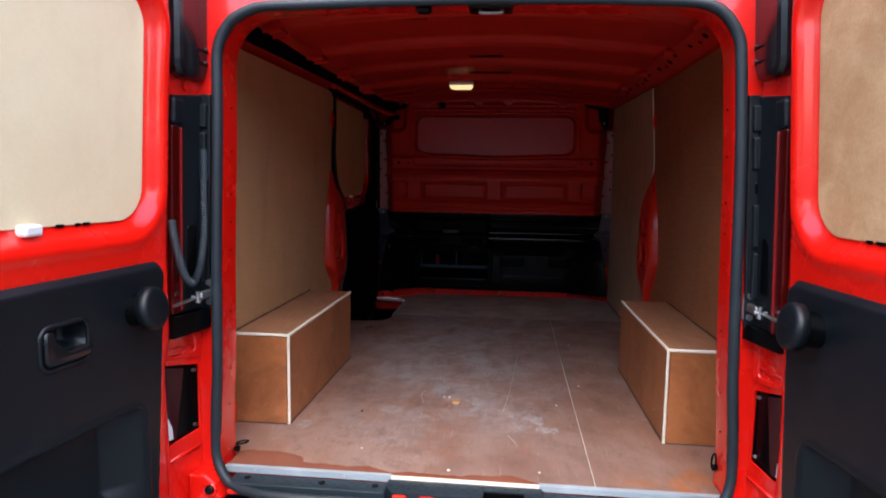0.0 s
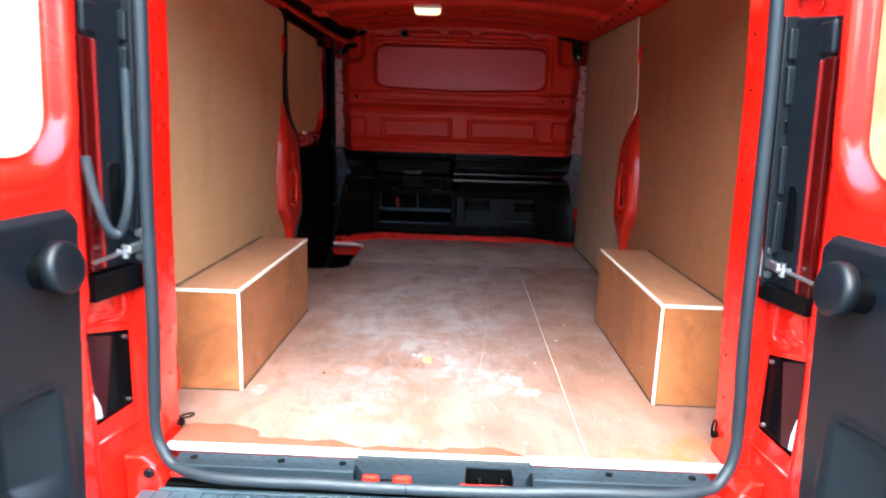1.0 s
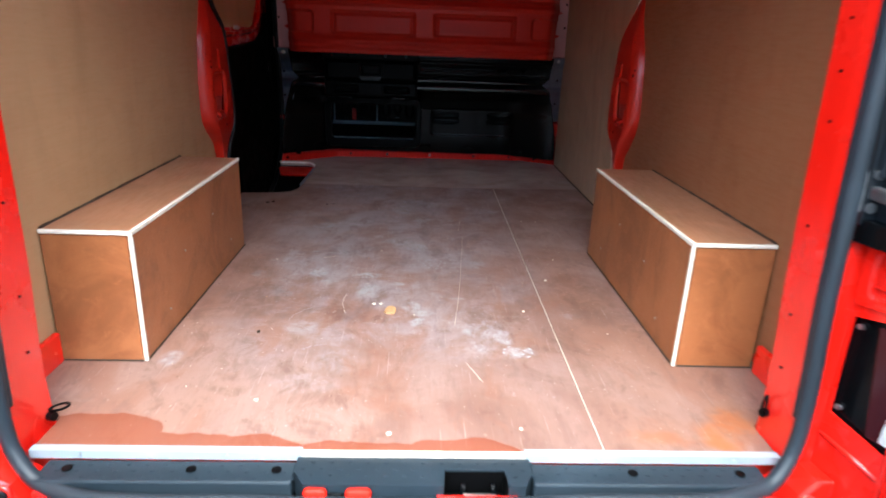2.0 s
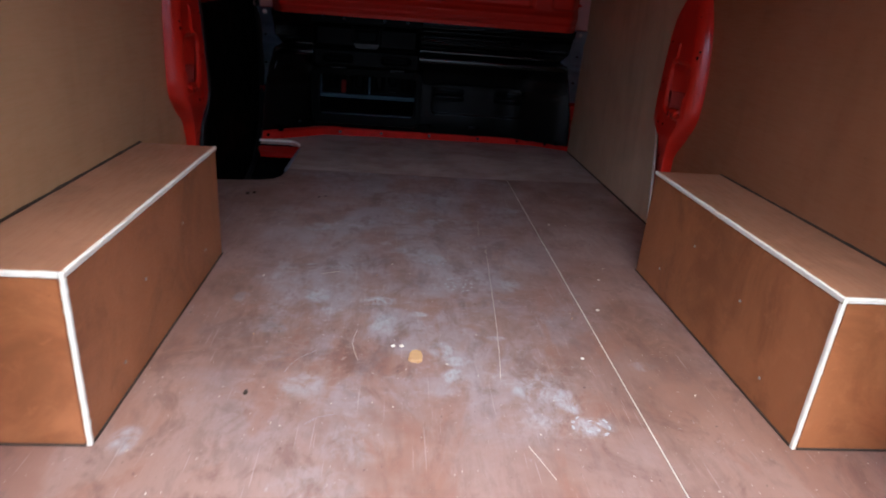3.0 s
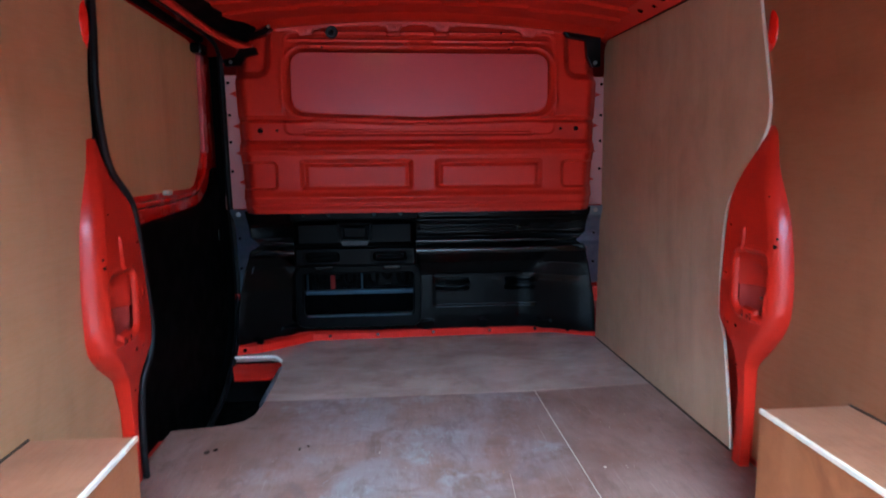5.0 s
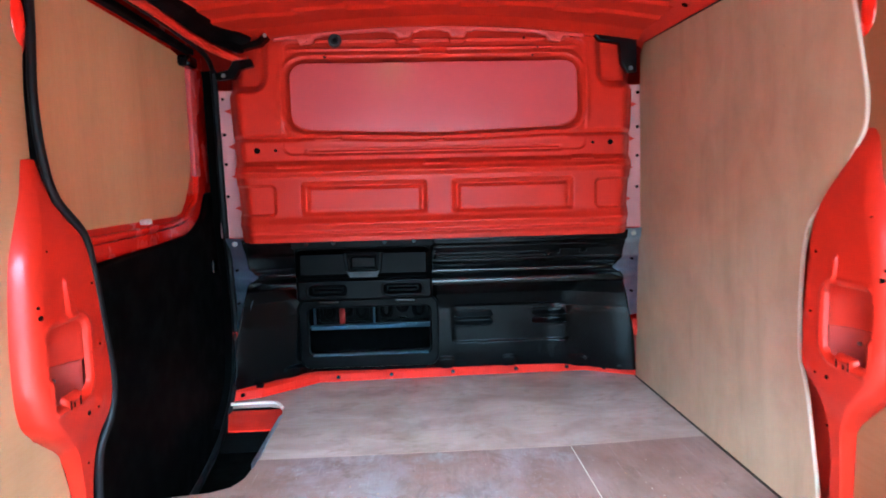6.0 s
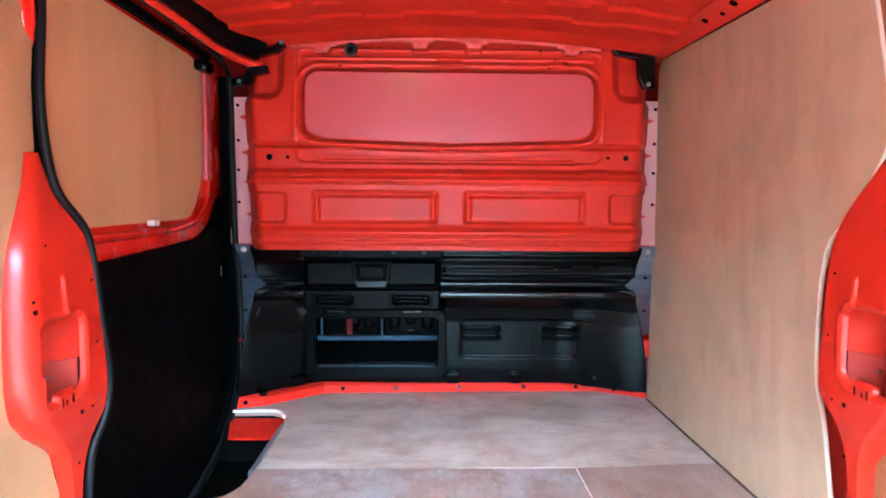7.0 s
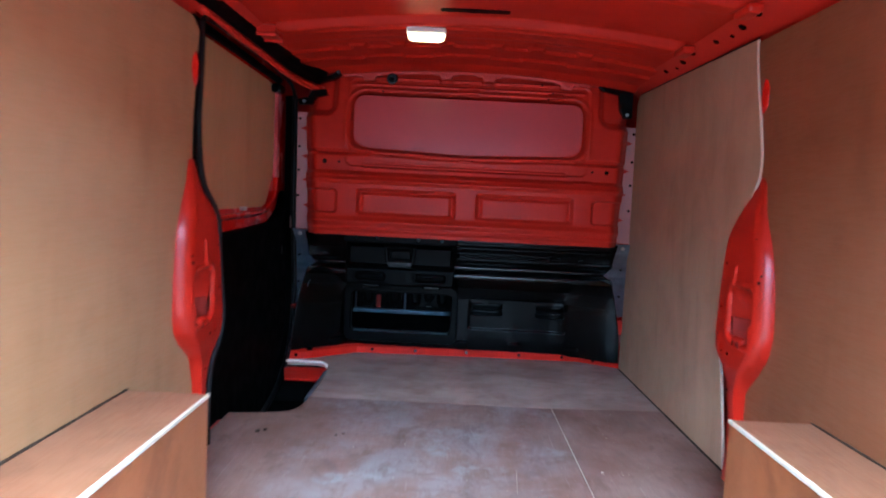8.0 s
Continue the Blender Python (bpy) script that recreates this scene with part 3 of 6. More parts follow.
front = [(-0.5805, 2.0868), (0.374, 2.0888), (0.835, 2.1188), (0.842, 2.737), (0.63, 2.845), (0.1, 2.838), (-0.50, 2.815), (-0.70, 2.66), (-0.80, 2.625),
         (-0.80, 2.592), (-0.655, 2.596), (-0.615, 2.575), (-0.592, 2.53), (-0.583, 2.45)]
kid("floor_board", plate(front, "z", -0.018, 0.0, bevel=0.0005), FRONT_BOARD, floor, "bare grey-brown plywood board before the bulkhead")
kid("joint_strip", plate([(0.3586, 0.012), (0.3599, 0.012), (0.3739, 2.08), (0.3727, 2.08)], "z", -0.018, 0.0004), EDGE, floor, "pale line of a board joint")
for x0, x1 in ((-0.690, -0.206), (0.206, 0.690)):
    angle = [(-0.0125, -0.0135), (-0.0125, 0.0030), (0.0045, 0.0030), (0.0045, 0.0004), (-0.0105, 0.0004), (-0.0105, -0.0135)]
    kid("edge_strip", plate(angle, "x", x0, x1), STRIP, floor, "pale aluminium edge angle")
kid("edge_strip", box((-0.2055, -0.0115, -0.018), (0.2055, -0.0005, 0.0016), 0.0015), EDGE, floor, "raw pale plywood edge")
for x in (-0.60, -0.34, 0.34, 0.60):
    kid("strip_screw", disc((x, -0.0125, -0.004), (0, -1, 0), 0.003, 0.0012, 12), STEEL, floor)
kid("well_trim", tube(curve([(-0.80, 2.588, 0.002), (-0.655, 2.591, 0.002), (-0.618, 2.571, 0.002), (-0.596, 2.53, 0.002)], 5), 0.006, 8), WHITE, floor, "white edge trim")
kid("well_angle", plate([(-0.592, 2.06), (-0.577, 2.08), (-0.579, 2.46), (-0.590, 2.44)], "z", -0.05, 0.002), GALV, floor, "aluminium edge angle")
kid("subfloor", plate([(-0.70, 0.012), (0.70, 0.012), (0.90, 0.14), (0.90, 2.87), (-0.56, 2.87), (-0.56, 1.9), (-0.90, 1.84), (-0.90, 0.14)], "z", -0.26, -0.022), RED_IN, floor)

# ---- step well at the side door ----
well = thing("step_well", "black rubber step well with a red painted ledge", "step", (-0.75, 2.2, -0.26), kind="structure")
kid("tread", box((-0.92, 1.86, -0.27), (-0.565, 2.62, -0.20), 0.01), MATT, well)
kid("ledge", plate([(-0.755, 2.385), (-0.60, 2.385), (-0.60, 2.583), (-0.81, 2.583)], "z", -0.030, -0.024), RED_FLAT, well, "red painted ledge")
kid("well_liner", box((-0.594, 1.90, -0.20), (-0.564, 2.62, -0.0185), 0.003), MATT, well)
kid("riser", box((-0.93, 2.62, -0.27), (-0.565, 2.66, -0.023)), MATT, well)

# ---- bulkhead ----
wall_front = thing("bulkhead", "red pressed-steel bulkhead with a black plastic lower half", "bulkhead", (0, 2.6, 0), kind="structure")
LEAN = ((0.60, 2.552), (0.66, 2.540), (1.02, 2.540), (1.08, 2.5415), (1.15, 2.546), (1.22, 2.553), (1.30, 2.566), (1.40, 2.585))
SIDE = ((0.60, 0.720), (0.65, 0.720), (0.915, 0.735), (1.15, 0.748), (1.45, 0.748))


def window_gap(x, z):
    """Signed distance to the blanked window, whose lower edge dips in the middle."""
    low = 1.000 + 0.034 * abs(x)
    return rr(x, z, -0.518, 0.523, low, 1.253, 0.055)


def pressing(x, z):
    """Relief of the red panel, positive towards the load space."""
    h = 0.0
    a = abs(x)
    w = window_gap(x, z)
    h += -0.014 * (1 - ease(w, 0.0, 0.016)) + 0.008 * math.exp(-((w - 0.026) / 0.012) ** 2)
    h -= 0.006 * (1 - ease(rr(x, z, -0.545, 0.55, 0.93, 1.33, 0.03), -0.004, 0.004))
    groove = 0.978 + 0.012 * ease(a, 0.05, 0.5)
    h -= 0.012 * math.exp(-((z - groove) / 0.009) ** 2)
    h -= 0.004 * (1 - ease(rr(x, z, -0.47, 0.46, 0.926, 0.948, 0.009), -0.001, 0.004))
    h += 0.004 * math.exp(-((z - 0.937) / 0.003) ** 2) * (1 - ease(a, 0.44, 0.46))
    h += 0.018 * ease(z, 0.910, 0.886)
    h += 0.010 * math.exp(-((z - 0.866) / 0.012) ** 2)
    for x0, x1 in ((-0.487, -0.040), (0.055, 0.495)):
        d = rr(x, z, x0, x1, 0.712, 0.830, 0.012)
        h -= 0.014 * (1 - ease(d, -0.020, 0.005))
        e = rr(x, z, x0 + 0.026, x1 - 0.022, 0.728, 0.806, 0.008)
        h += 0.009 * (1 - ease(e, -0.006, 0.014))
    h -= 0.010 * (1 - ease(rr(a, z, 0.578, 0.80, 0.712, 0.822, 0.02), -0.008, 0.004))
    h += 0.010 * math.exp(-((z - 0.680) / 0.015) ** 2) + 0.005 * math.exp(-((z - 0.645) / 0.008) ** 2)
    for cx, half, z0, z1 in ((-0.526, 0.041, 0.881, 0.899), (0.0, 0.045, 0.886, 0.902), (0.533, 0.040, 0.893, 0.909), (-0.387, 0.047, 0.980, 0.996), (0.0, 0.030, 0.971, 0.988),
                             (0.391, 0.046, 0.991, 1.007), (-0.415, 0.028, 1.262, 1.285), (0.0, 0.049, 1.276, 1.298), (0.393, 0.035, 1.274, 1.296)):
        h += 0.005 * (1 - ease(rr(x, z, cx - half, cx + half, z0, z1, 0.003), -0.002, 0.0015))
    # the upper corners step back round the brackets; the rim turns forward
    h -= 0.026 * (1 - ease(rr(a, z, 0.600, 0.95, 1.158, 1.60, 0.05), -0.025, 0.015))
    h -= 0.056 * ease(a, along(SIDE, z) - 0.070, along(SIDE, z) + 0.010) ** 1.5
    tab = max(1 - ease(abs(x - c), 0.022, 0.034) for c in (-0.453, -0.105, 0.088, 0.44))
    h += 0.005 * math.exp(-((z - 1.303) / 0.006) ** 2) * (1 - ease(a, 0.51, 0.535))
    h -= 0.014 * ease(z, 1.338 - 0.020 * tab, 1.344 - 0.020 * tab)
    return h


bm = sheet(span(-1, 1, 300), span(0.615, 1.385, 400),
           lambda u, z: (u * along(SIDE, z), along(LEAN, z) - 1.45 * pressing(u * along(SIDE, z), z), z), None, Vector((0, 0.05, 0)))
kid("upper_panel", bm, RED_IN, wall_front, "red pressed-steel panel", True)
edge = round_rect(-0.5145, 0.5195, 1.02, 1.2495, 0.05, 8)
low = [(x, 1.001 + 0.034 * abs(x)) for x in span(-0.44, 0.44, 8)]
blank = [p for p in edge if p[1] >= 1.045]
blank = [p for p in blank if p[0] > 0 and p[1] > 1.1] + [p for p in blank if p[0] <= 0 and p[1] > 1.1] + [(-0.5145, 1.072), (-0.505, 1.042), (-0.478, 1.024)] + low + [(0.482, 1.024), (0.510, 1.042), (0.5195, 1.072)]
kid("window_blank", plate(blank, "y", 2.556, 2.5475, bevel=0.002), BLANK, wall_front, "flat satin pinkish-red window blank")

# lower half
LOW = ((0.03, 2.846), (0.10, 2.832), (0.30, 2.812), (0.36, 2.790), (0.41, 2.740), (0.425, 2.700), (0.436, 2.688), (0.450, 2.686), (0.458, 2.705), (0.466, 2.690),
       (0.482, 2.680), (0.495, 2.690), (0.505, 2.668), (0.55, 2.650), (0.565, 2.632), (0.60, 2.600), (0.63, 2.590))
HATCH = (-0.530, -0.032, 0.124, 0.320)


def black_depth(x, z):
    y = along(LOW, z)
    a = abs(x + (0.03 if x < 0 else 0.0))
    bulge = 0.60 + 0.10 * ease(z, 0.25, 0.42)
    y -= max(0.0, y - 2.62) * ease(a, bulge - 0.14, 0.81) * (0.92 if x < 0 else 0.62)
    d = rr(x, z, 0.062, 0.552, 0.145, 0.312, 0.02)
    y += 0.007 * (1 - ease(d, -0.010, 0.004))
    for x0, x1 in ((0.078, 0.226), (0.405, 0.537)):
        for z0 in (0.226, 0.262):
            y += 0.035 * (1 - ease(rr(x, z, x0, x1, z0, z0 + 0.020, 0.006), -0.004, 0.002))
            y -= 0.007 * math.exp(-((z - z0 + 0.004) / 0.004) ** 2) * (1 - ease(rr(x, z, x0, x1, z0 - 0.02, z0 + 0.02, 0.006), -0.006, 0.004))
    y += 0.014 * (1 - ease(rr(x, z, 0.44, 0.475, 0.538, 0.553, 0.007), -0.002, 0.002))
    y -= 0.004 * (1 - ease(rr(x, z, -0.01, 0.43, 0.523, 0.545, 0.008), -0.001, 0.003))
    y += 0.005 * (1 - ease(rr(x, z, 0.003, 0.42, 0.530, 0.538, 0.004), -0.001, 0.002))
    right = ease(x, -0.03, 0.0)
    y -= right * (0.006 * math.exp(-((z - 0.590) / 0.004) ** 2) + 0.006 * math.exp(-((z - 0.570) / 0.003) ** 2) + 0.004 * math.exp(-((z - 0.515) / 0.004) ** 2))
    y += 0.014 * (1 - ease(rr(x, z, 0.565, 0.580, 0.540, 0.552, 0.005), -0.002, 0.002))
    for cx in (-0.60, 0.035, 0.30, 0.585):
        y -= 0.014 * (1 - ease(rr(x, z, cx - 0.032, cx + 0.032, 0.03, 0.085, 0.02), -0.008, 0.003))
    return y


def open_hatch(x, z):
    return rr(x, z, *HATCH, 0.02) > 0


WIDE = ((0.03, 0.805), (0.20, 0.790), (0.36, 0.758), (0.420, 0.738), (0.446, 0.728), (0.460, 0.705), (0.472, 0.690), (0.490, 0.708), (0.508, 0.722), (0.63, 0.730))
bm = sheet(span(-1, 1, 250), span(0.036, 0.622, 270), lambda u, z: (u * along(WIDE, z), black_depth(u * along(WIDE, z), z), z),
           lambda u, z: open_hatch(u * along(WIDE, z), z), Vector((0, 0.03, 0)))
kid("lower_panel", bm, BLACK, wall_front, "ribbed black plastic lower panel", True)
for z0, r in ((0.476, 0.010), (0.434, 0.019)):
    w = along(WIDE, z0) - 0.006
    kid("bead", tube([(-w, along(LOW, z0) - 0.012, z0), (-0.60, along(LOW, z0) - 0.007, z0), (0.60, along(LOW, z0) - 0.007, z0), (w, along(LOW, z0) - 0.012, z0)], r, 14), GLOSSY, wall_front, "", True)
kid("upper_flange", box((-0.02, 2.572, 0.600), (0.70, 2.60, 0.618), 0.004), BLACK, wall_front)
kid("upper_flange", box((0.19, 2.566, 0.592), (0.28, 2.572, 0.622), 0.003), BLACK, wall_front)
lip = [(-0.80, 2.622), (-0.70, 2.655), (-0.50, 2.812), (0.1, 2.836), (0.63, 2.842), (0.845, 2.734)]
foot = bmesh.new()
rows = [[foot.verts.new((x, y + dy, z)) for x, y in lip] for dy, z in ((0.0, 0.002), (0.012, 0.030), (0.030, 0.040), (0.060, 0.040), (0.060, -0.017), (0.001, -0.017))]
for a, b in zip(rows, rows[1:] + rows[:1]):
    for i in range(len(lip) - 1):
        foot.faces.new((a[i], a[i + 1], b[i + 1], b[i]))
kid("foot_flange", foot, RED_FLAT, wall_front, "bright red foot flange")
for x, y in ((-0.765, 2.63), (-0.42, 2.812), (-0.20, 2.822), (0.06, 2.832), (0.33, 2.836), (0.55, 2.838), (0.70, 2.80)):
    kid("bolt", disc((x, y + 0.004, 0.020), (0, -1, 0.25), 0.008, 0.010, 10), BLACK, wall_front, "small black bolt")
for x in (-0.71, 0.745):
    kid("bracket", box((x - 0.014, 2.665 + 0.05 * (x > 0), 0.034), (x + 0.014, 2.69 + 0.05 * (x > 0), 0.055), 0.004), BLACK, wall_front)
for x, z, r in ((-0.640, 0.946, 0.011), (-0.575, 0.946, 0.006), (0.640, 0.952, 0.010), (0.575, 0.952, 0.006), (-0.39, 1.272, 0.005), (0.33, 1.335, 0.005), (0.36, 1.272, 0.005), (0.38, 1.300, 0.004)):
    kid("hole", disc((x, along(LEAN, z) - 1.45 * pressing(x, z) + 0.008, z), (0, -1, 0), r, 0.010, 14), MATT, wall_front, "small dark hole")
kid("grommet", tube([(-0.35 + 0.017 * math.cos(a), 2.548, 1.327 + 0.017 * math.sin(a)) for a in span(0, 2 * math.pi * 15 / 16, 15)], 0.008, 8, True), RUBBER, wall_front, "black rubber grommet", True)
kid("plug", disc((-0.35, 2.575, 1.327), (0, -1, 0), 0.013, 0.02, 14), MATT, wall_front)
# side flanges beside the red panel
for s in (-1, 1):
    kid("side_flange", plate([(s * 0.725, 1.175), (s * 0.82, 1.175), (s * 0.82, 0.628), (s * 0.700, 0.628)], "y", 2.660, 2.672), PINK, wall_front, "pinkish sealed seam flange with small holes")
    for z in (1.10, 0.97, 0.86, 0.74):
        kid("tooth", plate([(s * (along(SIDE, z) + 0.004), z - 0.013), (s * (along(SIDE, z) + 0.034), z), (s * (along(SIDE, z) + 0.004), z + 0.013)], "y", 2.650, 2.658), RED_IN, wall_front)
        kid("rivet", disc((s * 0.785, 2.66, z + 0.045), (0, -1, 0), 0.006, 0.004, 10), BLACK, wall_front)
    def dent(v, z, s=s):
        x = along(WIDE, z) - 0.030 + ((0.835 if s < 0 else 0.856) - along(WIDE, z)) * v
        return (s * x, black_depth(s * (along(WIDE, z) - 0.01), z) + 0.020 + 0.04 * v - 0.008 * math.exp(-((z - 0.36) / 0.03) ** 2) - 0.006 * math.exp(-((z - 0.56) / 0.02) ** 2), z)
    kid("zinc_plate", sheet(span(0, 1, 16), span(0.26, 0.626, 54), dent), GALV, wall_front, "bare galvanised steel plate", True)
    kid("red_patch", box((s * 0.785, 2.700, 0.18), (s * 0.808, 2.712, 0.25), 0.004), RED_IN, wall_front)
    kid("stud", disc((s * 0.765, 2.655, 0.606), (0, -1, 0), 0.010, 0.020, 12), ALU, wall_front, "bright bolt head")
    for z in (0.575, 0.50, 0.37):
        kid("rivet", disc((s * 0.775, 2.690, z), (0, -1, 0), 0.005, 0.014, 10), BLACK, wall_front)
kid("backing", box((-0.93, 2.900, 0.64), (0.93, 2.92, 1.46)), RED_IN, wall_front)

# through-hatch: bin under the passenger bench
hatch = thing("load_hatch", "black plastic load-through hatch with its flap folded up", "hatch", (-0.28, 2.8, 0.1))
fr = plate(round_rect(-0.566, 0.004, 0.070, 0.360, 0.045), "y", 2.812, 2.776, [round_rect(*HATCH, 0.02)], 0.006)
kid("frame", fr, FLAP_BLACK, hatch, "thick black frame")
kid("bottom_lip", box((-0.515, 2.772, 0.1225), (-0.042, 2.80, 0.1255), 0.001), WORN, hatch, "pale worn lip")
for x in (-0.53, -0.26, -0.03):
    kid("frame_lug", box((x - 0.022, 2.79, 0.058), (x + 0.022, 2.822, 0.094), 0.008), BLACK, hatch)
def flap_depth(x, z):
    y = 2.600 + 0.012 * ease(rr(x, z, -0.540, -0.022, 0.380, 0.606, 0.022), -0.010, 0.0)
    d = rr(x, z, -0.528, -0.036, 0.474, 0.572, 0.018)
    y -= 0.012 * (1 - ease(d, -0.012, 0.0)) - 0.006 * math.exp(-((d - 0.006) / 0.004) ** 2)
    y += 0.010 * math.exp(-((z - 0.464) / 0.004) ** 2)
    for x0, x1 in ((-0.490, -0.352), (-0.206, -0.068)):
        g = rr(x, z, x0, x1, 0.404, 0.440, 0.012)
        y += 0.022 * (1 - ease(g, -0.008, 0.0)) - 0.002 * math.exp(-((g - 0.006) / 0.004) ** 2)
        y -= 0.020 * (1 - ease(rr(x, z, x0 + 0.016, x1 - 0.016, 0.412, 0.424, 0.005), -0.003, 0.002))
    y += 0.018 * (1 - ease(rr(x, z, -0.346, -0.218, 0.486, 0.562, 0.010), -0.008, 0.0))
    return y


fl = sheet(span(-0.538, -0.024, 170), span(0.380, 0.606, 120), lambda x, z: (x, flap_depth(x, z), z), lambda x, z: rr(x, z, -0.540, -0.022, 0.380, 0.610, 0.022) < 0, Vector((0, 0.03, 0)))
flap = kid("flap", fl, FLAP_BLACK, hatch, "black moulded flap folded upward", True)


def on_flap(name, bm, mat, label="", smooth=False):
    o = part(name, bm, mat, None, label, smooth)
    o.parent = flap
    return o


on_flap("top_band", plate(round_rect(-0.548, -0.018, 0.582, 0.622, 0.010), "y", 2.640, 2.590, bevel=0.004), FLAP_BLACK)
on_flap("hinge", box((-0.46, 2.615, 0.366), (-0.38, 2.66, 0.388), 0.006), BLACK)
on_flap("hinge", box((-0.17, 2.615, 0.366), (-0.09, 2.66, 0.388), 0.006), BLACK)
on_flap("latch_frame", plate([(-0.356, 0.570), (-0.208, 0.570), (-0.214, 0.500), (-0.230, 0.474), (-0.334, 0.474), (-0.350, 0.500)], "y", 2.592, 2.574, [[(-0.340, 0.560), (-0.224, 0.560), (-0.232, 0.498), (-0.332, 0.498)]], 0.004), FLAP_BLACK, "square pull handle")
on_flap("latch_paddle", box((-0.330, 2.592, 0.505), (-0.234, 2.604, 0.550), 0.006), FLAP_BLACK)
on_flap("latch_edge", plate([(-0.344, 0.497), (-0.220, 0.497), (-0.232, 0.474), (-0.332, 0.474)], "y", 2.5745, 2.5705, bevel=0.001), TRIM, "satin lower lip of the handle")
for x in (-0.49, -0.39, -0.20, -0.09):
    on_flap("screw", disc((x, 2.5905, 0.604), (0, -1, 0), 0.009, 0.003, 14), BLACK)

bin_ = thing("seat_bin", "dark bin under the cab bench with a pale wire grid", "storage bin", (-0.28, 3.1, -0.02))
kid("bin_wall", box((-0.75, 2.905, -0.05), (0.15, 3.36, -0.02)), MATT, bin_)
kid("bin_wall", box((-0.78, 2.905, -0.05), (-0.75, 3.36, 0.42)), MATT, bin_)
kid("bin_wall", box((0.15, 2.905, -0.05), (0.18, 3.36, 0.42)), MATT, bin_)
kid("bin_wall", box((-0.78, 3.36, -0.05), (0.18, 3.39, 0.42)), MATT, bin_)
kid("bin_wall", box((-0.78, 2.84, 0.42), (0.18, 3.39, 0.45)), MATT, bin_)
kid("grid_bar", box((-0.575, 3.085, 0.160), (-0.02, 3.11, 0.180), 0.004), WORN, bin_, "pale blue-grey horizontal bar")
for x in (-0.552, -0.281, -0.014):
    kid("grid_post", box((x - 0.0045, 3.082, 0.181), (x + 0.0045, 3.098, 0.33), 0.002), WORN, bin_)
for x0, x1 in ((-0.535, -0.296), (-0.266, -0.026)):
    rim = [(x, 3.088, z) for x, z in round_rect(x0, x1, 0.190, 0.40, 0.014, 4)]
    kid("tray_rim", tube(rim, 0.006, 8, True), FLAP_BLACK, bin_, "black tray rim", True)
    kid("tray_back", box((x0, 3.118, 0.19), (x1, 3.124, 0.40), 0.002), FLAP_BLACK, bin_, "black ribbed tray back")
    kid("tray_ledge", box((x0, 3.090, 0.184), (x1, 3.118, 0.190), 0.001), FLAP_BLACK, bin_)
for x, low_ in ((-0.485, 0.212), (-0.405, 0.222), (-0.340, 0.212), (-0.225, 0.212), (-0.150, 0.236), (-0.075, 0.212)):
    kid("loop", tube(curve([(x - 0.020, 3.10, 0.33), (x - 0.020, 3.10, low_ + 0.022), (x, 3.10, low_), (x + 0.020, 3.10, low_ + 0.022), (x + 0.020, 3.10, 0.33)], 5), 0.0085, 8), MATT, bin_, "black plastic loop", True)
kid("loop_foot", box((-0.168, 3.094, 0.200), (-0.132, 3.110, 0.212), 0.003), BLACK, bin_)
kid("tag", box((-0.437, 3.066, 0.190), (-0.412, 3.078, 0.262), 0.005), DULL, bin_, "small red tag")

# ---- ceiling ----
RIBS = (0.50, 0.97, 1.43, 1.885)


def roof(x, y):
    z = 1.412 - 0.055 * (x / 0.72) ** 2
    z -= 0.025 * ease(y, 0.35, 0.05)
    for k in RIBS:
        t = abs(y - k)
        z -= 0.030 * (1 - ease(t, 0.030, 0.050)) * (1 - ease(abs(x), 0.66, 0.72))
        z += 0.008 * (1 - ease(t, 0.006, 0.018)) * (1 - ease(abs(x), 0.5, 0.6))
    hat = max(1 - ease(abs(x - c), 0.026, 0.034) for c in (-0.58, -0.453, -0.30, -0.105, 0.088, 0.25, 0.44, 0.57))
    calm = 1 - ease(abs(x), 0.48, 0.60)
    hat = hat * calm
    z -= 0.010 * ease(y, 2.222 - 0.045 * hat, 2.238 - 0.045 * hat)
    slab = max(1 - ease(abs(x - c), 0.060, 0.066) for c in (-0.52, -0.22, 0.14, 0.46))
    z -= 0.009 * ease(y, 2.332 + 0.030 * slab * calm, 2.348 + 0.030 * slab * calm)
    z -= 0.022 * ease(y, 2.47, 2.54)
    z += 0.0015 * math.sin(y * 95) * (1 - ease(abs(x), 0.55, 0.65)) * ease(y, 2.0, 2.05) * ease(y, 2.22, 2.17)
    return z


